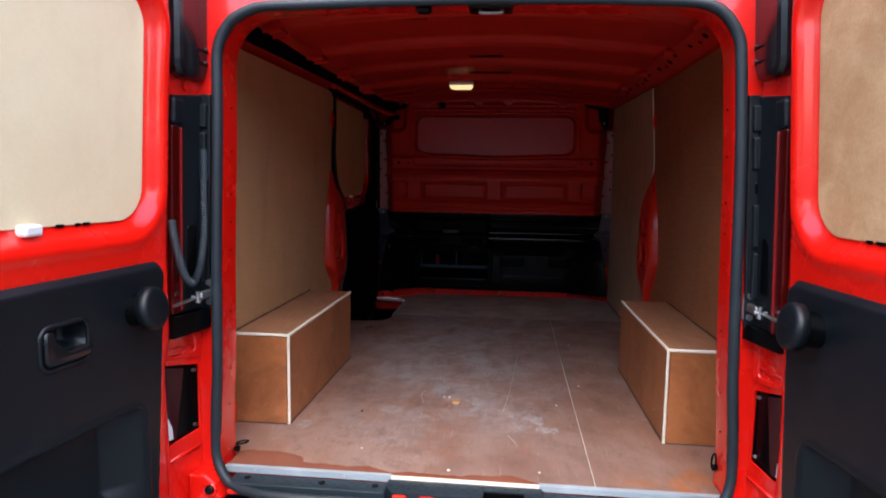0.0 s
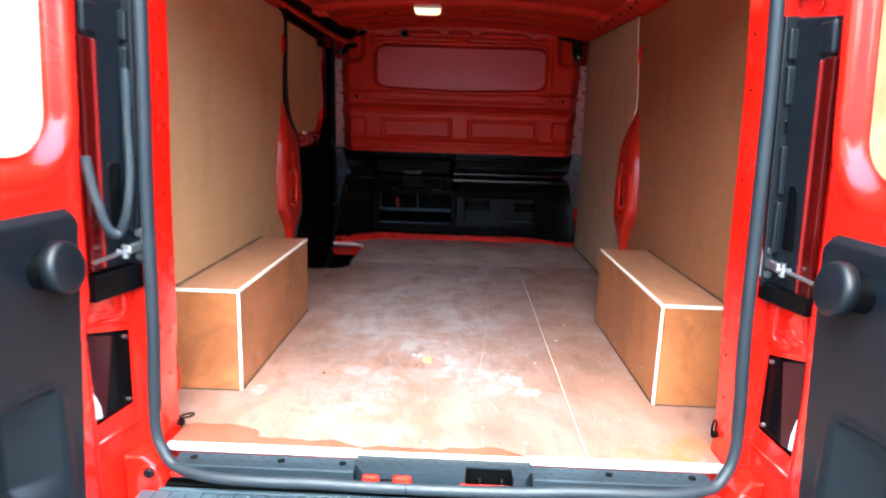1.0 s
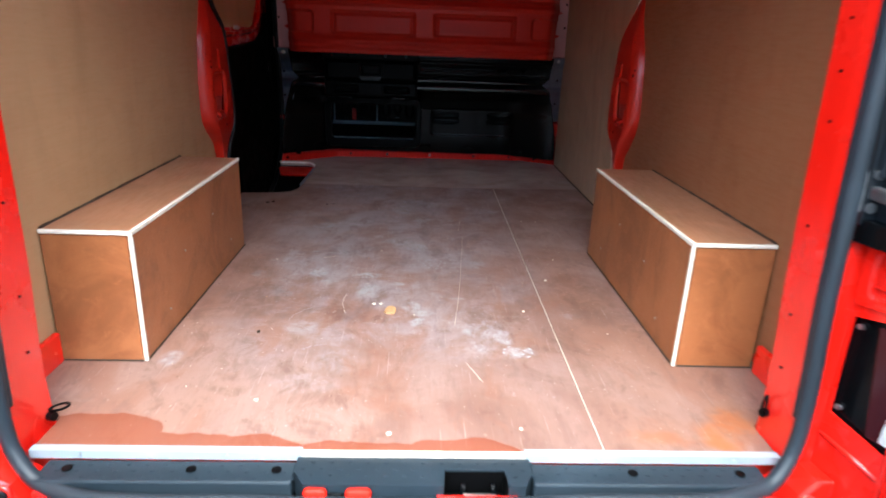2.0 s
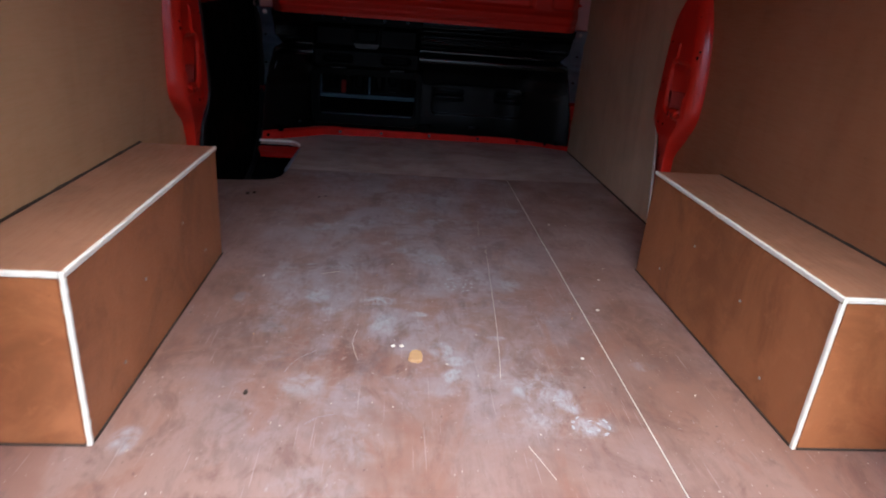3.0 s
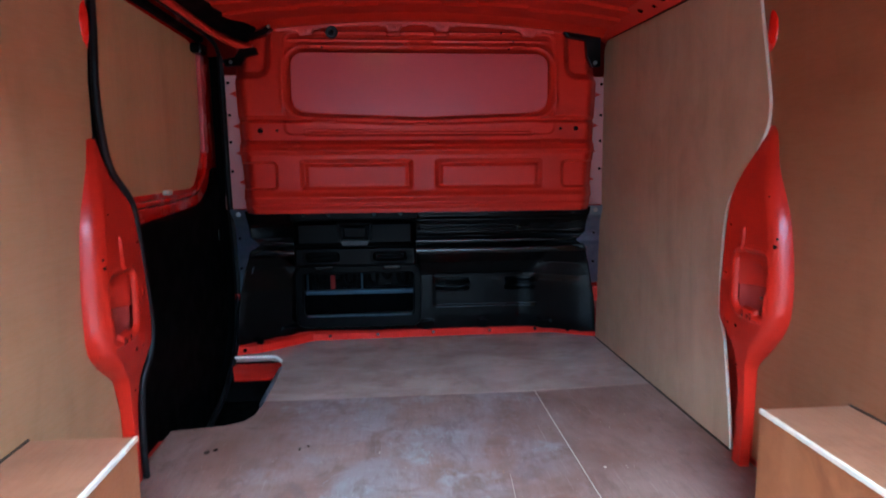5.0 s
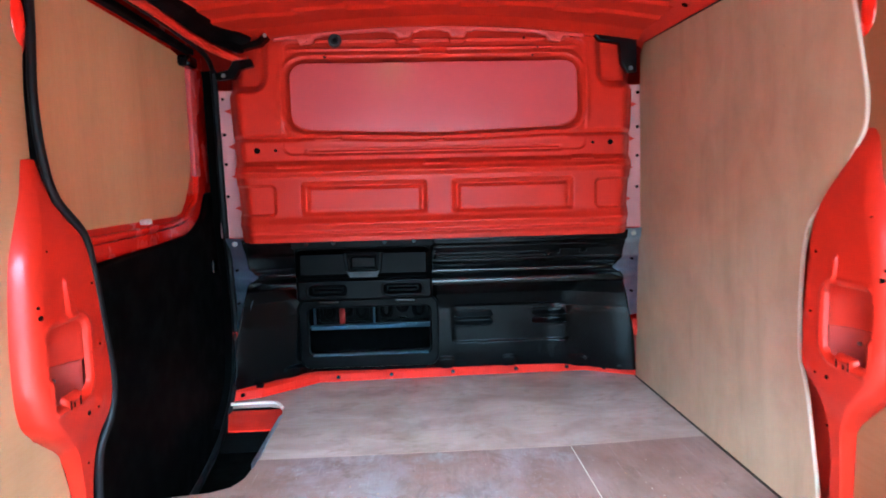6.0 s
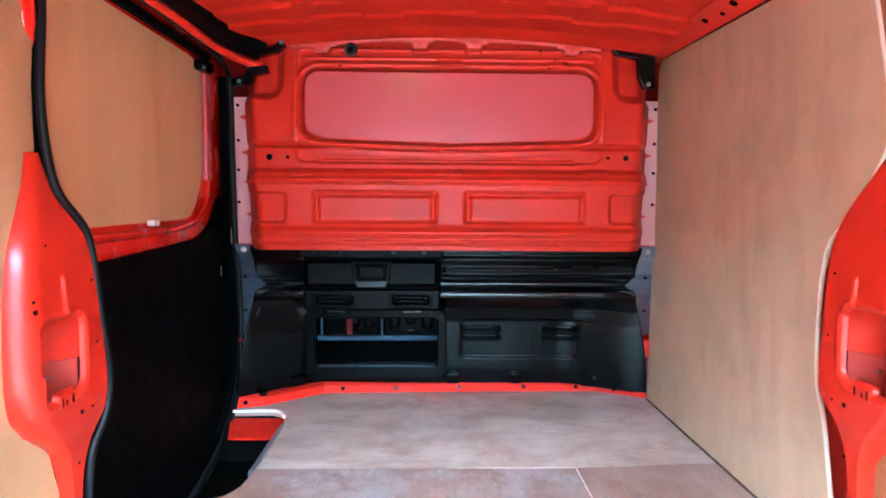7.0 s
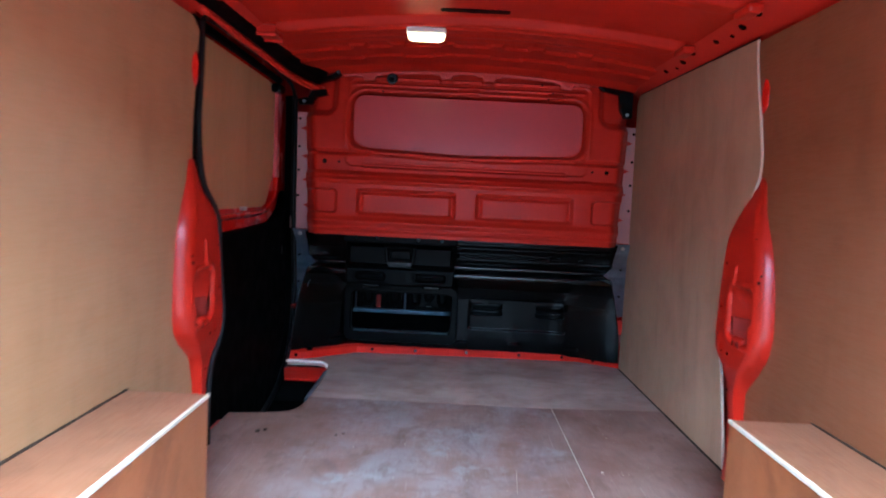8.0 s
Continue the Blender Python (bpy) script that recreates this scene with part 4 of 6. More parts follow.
bm = sheet(span(-0.74, 0.74, 200), span(0.02, 2.62, 380), lambda x, y: (x, y, roof(x, y)))
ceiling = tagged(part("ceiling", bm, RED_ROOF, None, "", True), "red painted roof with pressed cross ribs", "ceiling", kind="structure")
for s in (-1, 1):
    rail = thing("roof_rail", "red roof side rail with dark slots", "roof rail", (s * 0.77, 1.3, 1.33), kind="structure")
    if s < 0:
        kid("rail_face", sheet(span(1.50, 2.66, 30), span(0, 0.42, 5), lambda y, v: (-0.72 - 0.135 * v, y, 1.352 - 0.11 * v + 0.02 * math.sin(math.pi * v)), None), RED_IN, rail, "", True)
    kid("rail_face", sheet(span(0.06, 1.50 if s < 0 else 2.66, 60), span(0, 1, 8), lambda y, v, s=s: (s * (0.72 + 0.135 * v), y, 1.352 - 0.11 * v + 0.02 * math.sin(math.pi * v)), None), RED_IN, rail, "", True)
    for y in RIBS:
        kid("slot", disc((s * 0.742, y + 0.02, 1.350), (-s * 0.5, 0, -0.85), 0.020, 0.006, 14), MATT, rail, "dark oval slot")
        kid("rib_end", box((s * 0.690, y - 0.045, 1.326), (s * 0.735, y + 0.045, 1.352), 0.010), RED_IN, rail)
        if s > 0:
            for dy, v, r in ((0.13, 0.28, 0.012), (0.21, 0.34, 0.007), (0.30, 0.26, 0.010)):
                c, nrm = Vector((0.72 + 0.135 * v, y + dy, 1.352 - 0.11 * v + 0.02 * math.sin(math.pi * v))), Vector((-0.50, 0, -0.86))
                kid("slot", disc(c - nrm * 0.003, nrm, r, 0.006, 12), MATT, rail, "dark round slot")
for x0, x1, y in ((-0.126, 0.100, 1.775), (-0.125, 0.097, 1.035), (-0.100, 0.060, 1.345), (-0.36, -0.20, 0.60)):
    tagged(part("roof_slot", plate(round_rect(x0, x1, y - 0.014, y + 0.014, 0.008), "z", roof(x0, y) - 0.003, roof(x0, y) + 0.012), MATT), "dark slot in the red roof pressing", "slot", kind="structure")
# sealed seam where the roof meets the bulkhead
def seam_top(x):
    return 1.377 - 0.10 * x * x


seam = thing("roof_seam", "sealed red seam with tabs between roof and bulkhead", "seam", (0, 2.55, 1.36), kind="structure")
TABS = (-0.453, -0.105, 0.088, 0.44)


def hang(x):
    """Lower edge of the seam: tabs flare into it."""
    t = max(1 - ease(abs(x - c), 0.020, 0.034) for c in TABS)
    wing = max(1 - ease(abs(x - c), 0.050, 0.062) for c in TABS)
    return seam_top(x) - 0.016 - 0.006 * wing - 0.018 * t


kid("seam_strip", sheet(span(-0.565, 0.545, 260), span(0, 1, 8), lambda x, v: (x, 2.549 - 0.004 * math.sin(math.pi * v), hang(x) + (seam_top(x) - hang(x)) * v), None, Vector((0, 0.012, 0))), SEAM, seam, "", True)
for x0, x1 in ((-0.225, -0.012), (0.004, 0.205)):
    mid_ = (x0 + x1) / 2
    kid("seam_pad", box((x0, 2.5435, seam_top(mid_) - 0.014), (x1, 2.550, seam_top(mid_) - 0.003), 0.002), SEAM, seam, "raised pale red pad")
for c in TABS:
    kid("tab_dimple", disc((c, 2.5465, hang(c) + 0.012), (0, -1, 0), 0.007, 0.003, 12, 0.001), SEAM, seam)
tagged(part("roof_closing", box((-0.93, 2.60, 1.33), (0.93, 2.66, 1.47)), RED_IN), "red roof end closing panel", "roof panel", kind="structure")

lamp = thing("ceiling_light", "small lit oblong load-space lamp", "ceiling light", (-0.175, 1.89, 1.36))
kid("base", box((-0.244, 1.872, 1.358), (-0.106, 1.918, 1.382), 0.008), WHITE, lamp)
kid("diffuser", plate([(-0.240, 1.3575), (-0.110, 1.3575), (-0.112, 1.349), (-0.118, 1.342), (-0.130, 1.338), (-0.220, 1.338), (-0.232, 1.342), (-0.238, 1.349)], "y", 1.874, 1.916, bevel=0.004), GLOW, lamp, "glowing warm white diffuser")

# ---- side linings ----
for s, nm in ((-1, "wall_left"), (1, "wall_right")):
    wall = thing(nm, "plywood-lined red van side wall", "wall", (s * 0.85, 1.3, 0), kind="structure")
    top0, top1 = (1.245, 1.262) if s < 0 else (1.285, 1.300)
    if s < 0:
        rear = [(0.10, 0.03), (1.54, 0.03), (1.527, 0.20), (1.49, 0.31), (1.42, 0.35), (1.384, 0.40), (1.372, 0.50), (1.377, 0.62), (1.392, 0.71), (1.43, 0.81), (1.44, 0.872),
                (1.470, 0.876), (1.465, 1.0), (1.475, 1.12), (1.485, 1.235), (1.44, top1), (0.10, top0)]
    else:
        rear = [(0.10, 0.03), (1.475, 0.03), (1.468, 0.20), (1.465, 0.285), (1.40, 0.35), (1.365, 0.395), (1.342, 0.46), (1.338, 0.55), (1.350, 0.62), (1.385, 0.73), (1.412, 0.80), (1.424, 0.880),
                (1.436, 0.897), (1.475, 0.902), (1.490, 1.0), (1.510, 1.12), (1.535, 1.285), (0.10, top0)]
    lean = Matrix.Translation((s * 0.818, 0, 0)) @ Matrix.Rotation(s * radians(-1.2), 4, "Y")
    bm = plate(rear, "x", 0.0, s * 0.009)
    bmesh.ops.transform(bm, matrix=lean, verts=bm.verts)
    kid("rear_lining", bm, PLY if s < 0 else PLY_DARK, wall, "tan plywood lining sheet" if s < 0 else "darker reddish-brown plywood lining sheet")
    if s > 0:
        fore = [(1.572, 0.006), (1.585, 0.10), (1.603, 0.195), (1.624, 0.303), (1.640, 0.350), (1.655, 0.395), (1.657, 0.50), (1.652, 0.58), (1.645, 0.64), (1.620, 0.712), (1.541, 0.780), (1.497, 0.843),
                (1.462, 0.900), (1.456, 0.95), (1.464, 1.00), (1.484, 1.09), (1.512, 1.21), (1.522, 1.292), (2.60, 1.316), (2.64, 1.285), (2.655, 0.80), (2.70, 0.40), (2.735, 0.006)]
        bm = plate(fore, "x", -0.004, 0.005)
        bmesh.ops.transform(bm, matrix=lean, verts=bm.verts)
        kid("front_lining", bm, PLY_PALE, wall, "pale grey-tan plywood lining sheet with a curved cut edge")
        rim = [(0.8165 - 0.0209 * z, y, z) for y, z in [(p.x, p.y) for p in curve([Vector((a, b, 0)) for a, b in fore[:18]], 4)]]
        kid("cut_edge", tube(rim, 0.0045, 6), EDGE, wall, "pale raw cut edge")
        kid("top_gap", tube([(0.7905, 1.52, 1.295), (0.790, 2.60, 1.319)], 0.004, 6), SOFT, wall, "dark gap above the lining")
        kid("skirting_sealant", tube(curve([(0.8135, 1.575, 0.002), (0.8135, 2.0, 0.0015), (0.8135, 2.4, 0.002), (0.814, 2.732, 0.001)], 6), 0.0045, 6), SEALANT, wall, "dark joint line with contact shade in its colour at the floor")
    kid("steel_side", box((s * 0.86, 0.30, -0.02), (s * 0.925, 1.44 if s < 0 else 2.66, 1.40)), RED_IN, wall)

# ---- pillars behind the side doors ----
for s in (-1, 1):
    if s < 0:
        back = ((0.0, 1.545), (0.10, 1.541), (0.22, 1.525), (0.29, 1.495), (0.345, 1.43), (0.395, 1.384), (0.51, 1.370), (0.63, 1.376), (0.70, 1.388), (0.81, 1.428), (0.88, 1.440))
        fore = ((0.0, 1.570), (0.10, 1.565), (0.20, 1.565), (0.28, 1.580), (0.335, 1.618), (0.40, 1.632), (0.52, 1.612), (0.65, 1.588), (0.72, 1.565), (0.76, 1.527), (0.82, 1.490), (0.88, 1.482))
    else:
        back = ((0.0, 1.480), (0.155, 1.472), (0.27, 1.466), (0.33, 1.425), (0.388, 1.369), (0.446, 1.342), (0.54, 1.338), (0.68, 1.360), (0.80, 1.410), (0.88, 1.420))
        fore = ((0.0, 1.535), (0.15, 1.520), (0.25, 1.518), (0.34, 1.535), (0.375, 1.575), (0.40, 1.594), (0.60, 1.584), (0.715, 1.572), (0.78, 1.548), (0.85, 1.500), (0.88, 1.478))
    if s > 0:
        back, fore = back[:-1] + ((0.88, 1.424), (0.905, 1.440)), tuple((z, y - 0.014) for z, y in fore[:-1]) + ((0.88, 1.476), (0.905, 1.460))
    flat = ((0.0, 0.790), (0.20, 0.786), (0.30, 0.776), (0.36, 0.765), (0.70, 0.766), (0.80, 0.784), (0.88, 0.800), (0.91, 0.806))

    py0, py1, pz0, pz1 = (1.400, 1.552, 0.404, 0.566) if s < 0 else (1.366, 1.516, 0.428, 0.590)
    tab = (py0 + 0.056, py0 + 0.107, pz0 + 0.013)

    def pocket(y, z, py0=py0, py1=py1, pz0=pz0, pz1=pz1, tab=tab):
        """Distance outside the hand pocket, which narrows below and has a tongue in its lower edge."""
        d = rr(y, z, py0, py1, pz0, pz1, 0.036)
        d = max(d, -rr(y, z, py0 - 0.06, py0 + 0.020, pz0 - 0.1, pz0 + 0.066, 0.012))
        return max(d, -rr(y, z, tab[0], tab[1], pz0 - 0.1, tab[2], 0.003))

    boss = ((1.592, 0.494, 0.012), (1.578, 0.372, 0.016)) if s < 0 else ((1.560, 0.516, 0.012), (1.545, 0.396, 0.016))

    def skin(y, z, back=back, flat=flat, pocket=pocket, boss=boss):
        """How far out the inner face lies."""
        y0, xf = smooth_along(back, z), smooth_along(flat, z)
        wide = 0.036 * ease(z, 0.24, 0.40) + 0.004
        k = math.acos(max(-1.0, min(1.0, 1 - (y - y0) / wide))) if y < y0 + wide else math.pi / 2
        x = 0.815 + (xf - 0.815) * math.sin(k)
        d = pocket(y, z)
        x += 0.012 * (1 - ease(d, -0.011, 0.001)) - 0.003 * math.exp(-((d - 0.007) / 0.005) ** 2) * ease(y, y0 + 0.02, y0 + 0.04)
        for by, bz, k in boss:
            x -= 0.004 * math.exp(-((y - by) ** 2 + (z - bz) ** 2) / k ** 2)
        mid, half = 1.482 + 0.014 * ease(z, 0.645, 0.566), 0.006 + 0.012 * ease(z, 0.645, 0.566)
        x -= 0.006 * (1 - ease(abs(y - mid), half * 0.5, half * 1.2)) * ease(z, 0.565, 0.572) * ease(z, 0.652, 0.640)
        return x

    def shape(u, z, s=s, back=back, fore=fore, flat=flat, skin=skin):
        y0, y1, xf = smooth_along(back, z), smooth_along(fore, z), smooth_along(flat, z)
        if u < 0.10:
            wide = 0.036 * ease(z, 0.24, 0.40) + 0.004
            k = u / 0.10 * math.pi / 2
            return (s * (0.815 + (xf - 0.815) * math.sin(k)), y0 + wide * (1 - math.cos(k)), z)
        if u < 0.94:
            wide = 0.036 * ease(z, 0.24, 0.40) + 0.004
            y = y0 + wide + (y1 - y0 - wide) * (u - 0.10) / 0.84
            return (s * skin(y, z), y, z)
        k = (u - 0.94) / 0.06 * math.pi / 2
        return (s * (xf + (0.835 - xf) * (1 - math.cos(k))), y1 + 0.012 * math.sin(k), z)

    pillar = thing("door_pillar", "bulging red painted steel pillar with a hand pocket", "pillar", (s * 0.82, 1.53, 0), "door pillars", "structure")
    top_z = 0.874 if s < 0 else 0.905

    def closed(u, z, shape=shape, pocket=pocket):
        return pocket(shape(u, z)[1], z) > -0.007

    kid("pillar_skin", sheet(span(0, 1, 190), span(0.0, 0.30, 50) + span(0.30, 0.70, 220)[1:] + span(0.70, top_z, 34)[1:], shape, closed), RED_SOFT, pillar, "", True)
    # behind the pocket: a dished liner above, a dusty inner panel below it

    def bowl(u, v, out=0.0, s=s, flat=flat, py0=py0, py1=py1, pz0=pz0, pz1=pz1):
        z = pz1 + 0.010 - (pz1 - pz0 + 0.010) * v
        depth = 0.009 + 0.046 * math.sin(math.pi * (0.03 + 0.94 * u)) ** 0.75 * math.sin(math.pi / 2 * min(1.0, v / 0.5)) + out
        return (s * (smooth_along(flat, z) + depth), py0 - 0.008 + (py1 - py0 + 0.016) * u, z)

    kid("pocket_liner", sheet(span(0, 1, 48), span(0, 0.62, 30), bowl), RED_SOFT, pillar, "", True)
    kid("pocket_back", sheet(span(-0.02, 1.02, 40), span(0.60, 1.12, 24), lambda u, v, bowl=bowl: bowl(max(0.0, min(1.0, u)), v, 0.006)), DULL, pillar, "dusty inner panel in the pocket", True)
    kid("pocket_gap", tube([bowl(u, 0.622, 0.003) for u in span(0.05, 0.97, 16)], 0.0013, 6), MATT, pillar)
    kid("pocket_hole", sheet(span(0.34, 0.60, 10), span(0.86, 1.10, 10), lambda u, v, bowl=bowl: bowl(u, v, 0.004), lambda u, v: rr(u, v, 0.34, 0.60, 0.88, 1.2, 0.08) < 0), MATT, pillar, "dark hole low in the pocket")
    kid("pocket_screw", disc(bowl(0.70, 0.80, 0.006), (-s, 0, 0), 0.004, 0.004, 10), STEEL, pillar)
    shift, lift = (0.0, 0.0) if s < 0 else (-0.035, 0.024)
    for y, z, r in ((1.399, 0.606, 0.0032), (1.401, 0.587, 0.005), (1.58, 0.624, 0.0032), (1.586, 0.494, 0.0028), (1.532, 0.363, 0.005), (1.567, 0.364, 0.0028), (1.545, 0.252, 0.0028), (1.437, 0.704, 0.0022)):
        y, z = y + shift, z + lift
        kid("hole", disc((s * (skin(y, z) + 0.005), y, z), (-s, 0, 0), r, 0.0065, 12), MATT, pillar, "small dark hole")
    for k in range(3):
        y = tab[0] + 0.008 + 0.0175 * k
        kid("slit", plate(round_rect(y - 0.002, y + 0.002, pz0 - 0.010, pz0 + 0.008, 0.0015, 3), "x", s * (skin(y, pz0 - 0.002) + 0.004), s * (skin(y, pz0 - 0.002) - 0.001)), MATT, pillar, "dark slit under the pocket")
    cap = sheet(span(0, 1, 14), span(0, 1, 18), lambda u, v, s=s: (s * (0.800 - 0.016 * math.sin(math.pi * v) * math.sin(math.pi * (0.15 + 0.7 * u))), 1.482 - 0.040 * u * math.sin(math.pi * v) ** 0.5, 1.065 + 0.125 * v), None, Vector((s * 0.02, 0, 0)))
    kid("upper_boss", cap, RED, pillar, "small red boss standing out of the plywood", True)

# ---- sliding side door ----
door = thing("sliding_door", "closed sliding side door with plywood window panel and black lining", "sliding door", (-0.87, 2.1, -0.25))
kid("door_skin", box((-0.925, 1.45, -0.25), (-0.872, 2.72, 1.345), 0.01), RED, door, "red inner skin")
ply = [(1.48, 1.274), (2.40, 1.268), (2.485, 1.255), (2.505, 1.235), (2.503, 0.90), (2.485, 0.85), (2.43, 0.775), (2.385, 0.738), (2.34, 0.728), (1.70, 0.722), (1.48, 0.76)]
kid("window_panel", plate(ply, "x", -0.872, -0.864), PLY_DOOR, door, "tan plywood window panel")
rows = curve([(1.48, 0.628, 0), (1.79, 0.637, 0), (2.34, 0.655, 0), (2.46, 0.668, 0), (2.575, 0.718, 0), (2.64, 0.795, 0), (2.715, 0.80, 0)], 5)
lining = [(p.x, p.y) for p in rows] + [(2.735, 0.5), (2.745, 0.25), (2.70, 0.0), (2.60, -0.12), (2.50, -0.195), (1.48, -0.195)]
kid("lower_lining", plate(lining, "x", -0.871, -0.850, bevel=0.008), MATT, door, "matt black lower lining")
kid("waist_bead", tube(curve([(-0.866, 1.50, 0.690), (-0.866, 2.30, 0.702), (-0.866, 2.46, 0.74), (-0.866, 2.545, 0.83), (-0.866, 2.56, 1.2)], 6), 0.016, 8, flat=0.6), RED, door, "red pressed bead", True)
# red band of the door; the pink is its painted highlight
kid("front_upright", box((-0.872, 2.516, 0.86), (-0.852, 2.570, 1.235), 0.006), RED_SHEEN, door, "glossy red upright with its pink highlight in the colour")
kid("top_strip", box((-0.872, 1.48, 1.284), (-0.845, 2.56, 1.306), 0.004), MATT, door, "black upper strip")
kid("clip", box((-0.866, 2.065, 0.716), (-0.845, 2.105, 0.732), 0.004), WHITE, door, "small white clip")
kid("door_stop", box((-0.862, 2.62, 0.50), (-0.842, 2.66, 0.55), 0.005), BLACK, door)
seal = thing("door_seal", "black rubber seal round the side door opening", "door seal", (-0.80, 2.1, 0))
rear = curve([(-0.790, 1.500, 1.262), (-0.784, 1.482, 1.12), (-0.784, 1.470, 0.99), (-0.782, 1.478, 0.88), (-0.776, 1.500, 0.80), (-0.768, 1.575, 0.725), (-0.766, 1.600, 0.64), (-0.766, 1.622, 0.52),
              (-0.766, 1.645, 0.40), (-0.770, 1.628, 0.32), (-0.780, 1.590, 0.25), (-0.784, 1.578, 0.10), (-0.784, 1.585, -0.10)], 7)
kid("rear_run", tube(rear, 0.0085, 10), SOFT, seal, "", True)
fore = curve([(-0.806, 2.628, 1.245), (-0.805, 2.638, 1.17), (-0.803, 2.650, 0.72), (-0.803, 2.690, 0.50), (-0.803, 2.712, 0.28), (-0.806, 2.668, 0.07), (-0.806, 2.50, -0.065), (-0.806, 2.26, -0.13), (-0.806, 1.9, -0.16)], 7)
kid("front_run", tube(fore, 0.012, 10), SOFT, seal, "", True)
kid("rear_flange", sheet(rear, [0, 1], lambda p, v: (p[0] - 0.085 * v, p[1] + 0.01 * v, p[2])), MATT, seal)
kid("front_flange", sheet(fore[:-14], [0, 1], lambda p, v: (p[0] - 0.05 * v, p[1] + 0.02 * v, p[2])), MATT, seal)
kid("top_run", tube(curve([(-0.790, 1.500, 1.262), (-0.800, 1.60, 1.292), (-0.800, 2.1, 1.296), (-0.800, 2.5, 1.285), (-0.806, 2.628, 1.245)], 6), 0.009, 8), SOFT, seal, "", True)

track = thing("door_track", "dark sliding door track under the roof edge", "door track", (-0.75, 1.5, 1.33))
lines = curve([(-0.790, 0.38, 1.322), (-0.785, 1.2, 1.335), (-0.765, 2.0, 1.345), (-0.735, 2.40, 1.335), (-0.66, 2.53, 1.315)], 8)
# solid black bar: the track and the shadow of its recess together
kid("channel", tube(lines, 0.040, 8, flat=0.55), MATT, track, "black channel with the recess shadow in its colour")
kid("red_rail", tube(curve([(-0.798, 1.50, 1.300), (-0.790, 2.1, 1.304), (-0.765, 2.42, 1.29), (-0.70, 2.52, 1.268), (-0.655, 2.53, 1.262)], 8), 0.014, 8), RED_IN, track, "red rail lip", True)
kid("roller_bracket", plate([(-0.70, 1.255), (-0.64, 1.262), (-0.632, 1.238), (-0.68, 1.225), (-0.70, 1.195), (-0.76, 1.190), (-0.765, 1.215), (-0.72, 1.225)], "y", 2.515, 2.545, bevel=0.004), BLACK, track, "black bracket")
kid("roller_bracket", plate([(-0.585, 1.345), (-0.572, 1.330), (-0.60, 1.305), (-0.66, 1.290), (-0.665, 1.305), (-0.61, 1.325)], "y", 2.50, 2.54, bevel=0.004), BLACK, track, "black bracket")
kid("roller_bracket", box((-0.86, 2.42, 1.225), (-0.815, 2.50, 1.262), 0.01), BLACK, track)
for x, z in ((-0.583, 1.336), (-0.735, 1.205)):
    kid("bolt", disc((x, 2.514 if z < 1.3 else 2.499, z), (0, -1, 0), 0.007, 0.005, 10), STEEL, track)
brk = thing("corner_bracket", "black steel bracket in the bulkhead corner", "bracket", (0.67, 2.58, 1.2))
kid("arm", plate([(0.572, 1.372), (0.588, 1.378), (0.606, 1.356), (0.70, 1.346), (0.736, 1.335), (0.738, 1.200), (0.700, 1.198), (0.680, 1.236), (0.672, 1.302), (0.598, 1.316), (0.572, 1.345)], "y", 2.56, 2.535, bevel=0.004), BLACK, brk)
for x, z in ((0.583, 1.362), (0.712, 1.214)):
    kid("bolt", disc((x, 2.534, z), (0, -1, 0), 0.008, 0.006, 10), STEEL, brk)

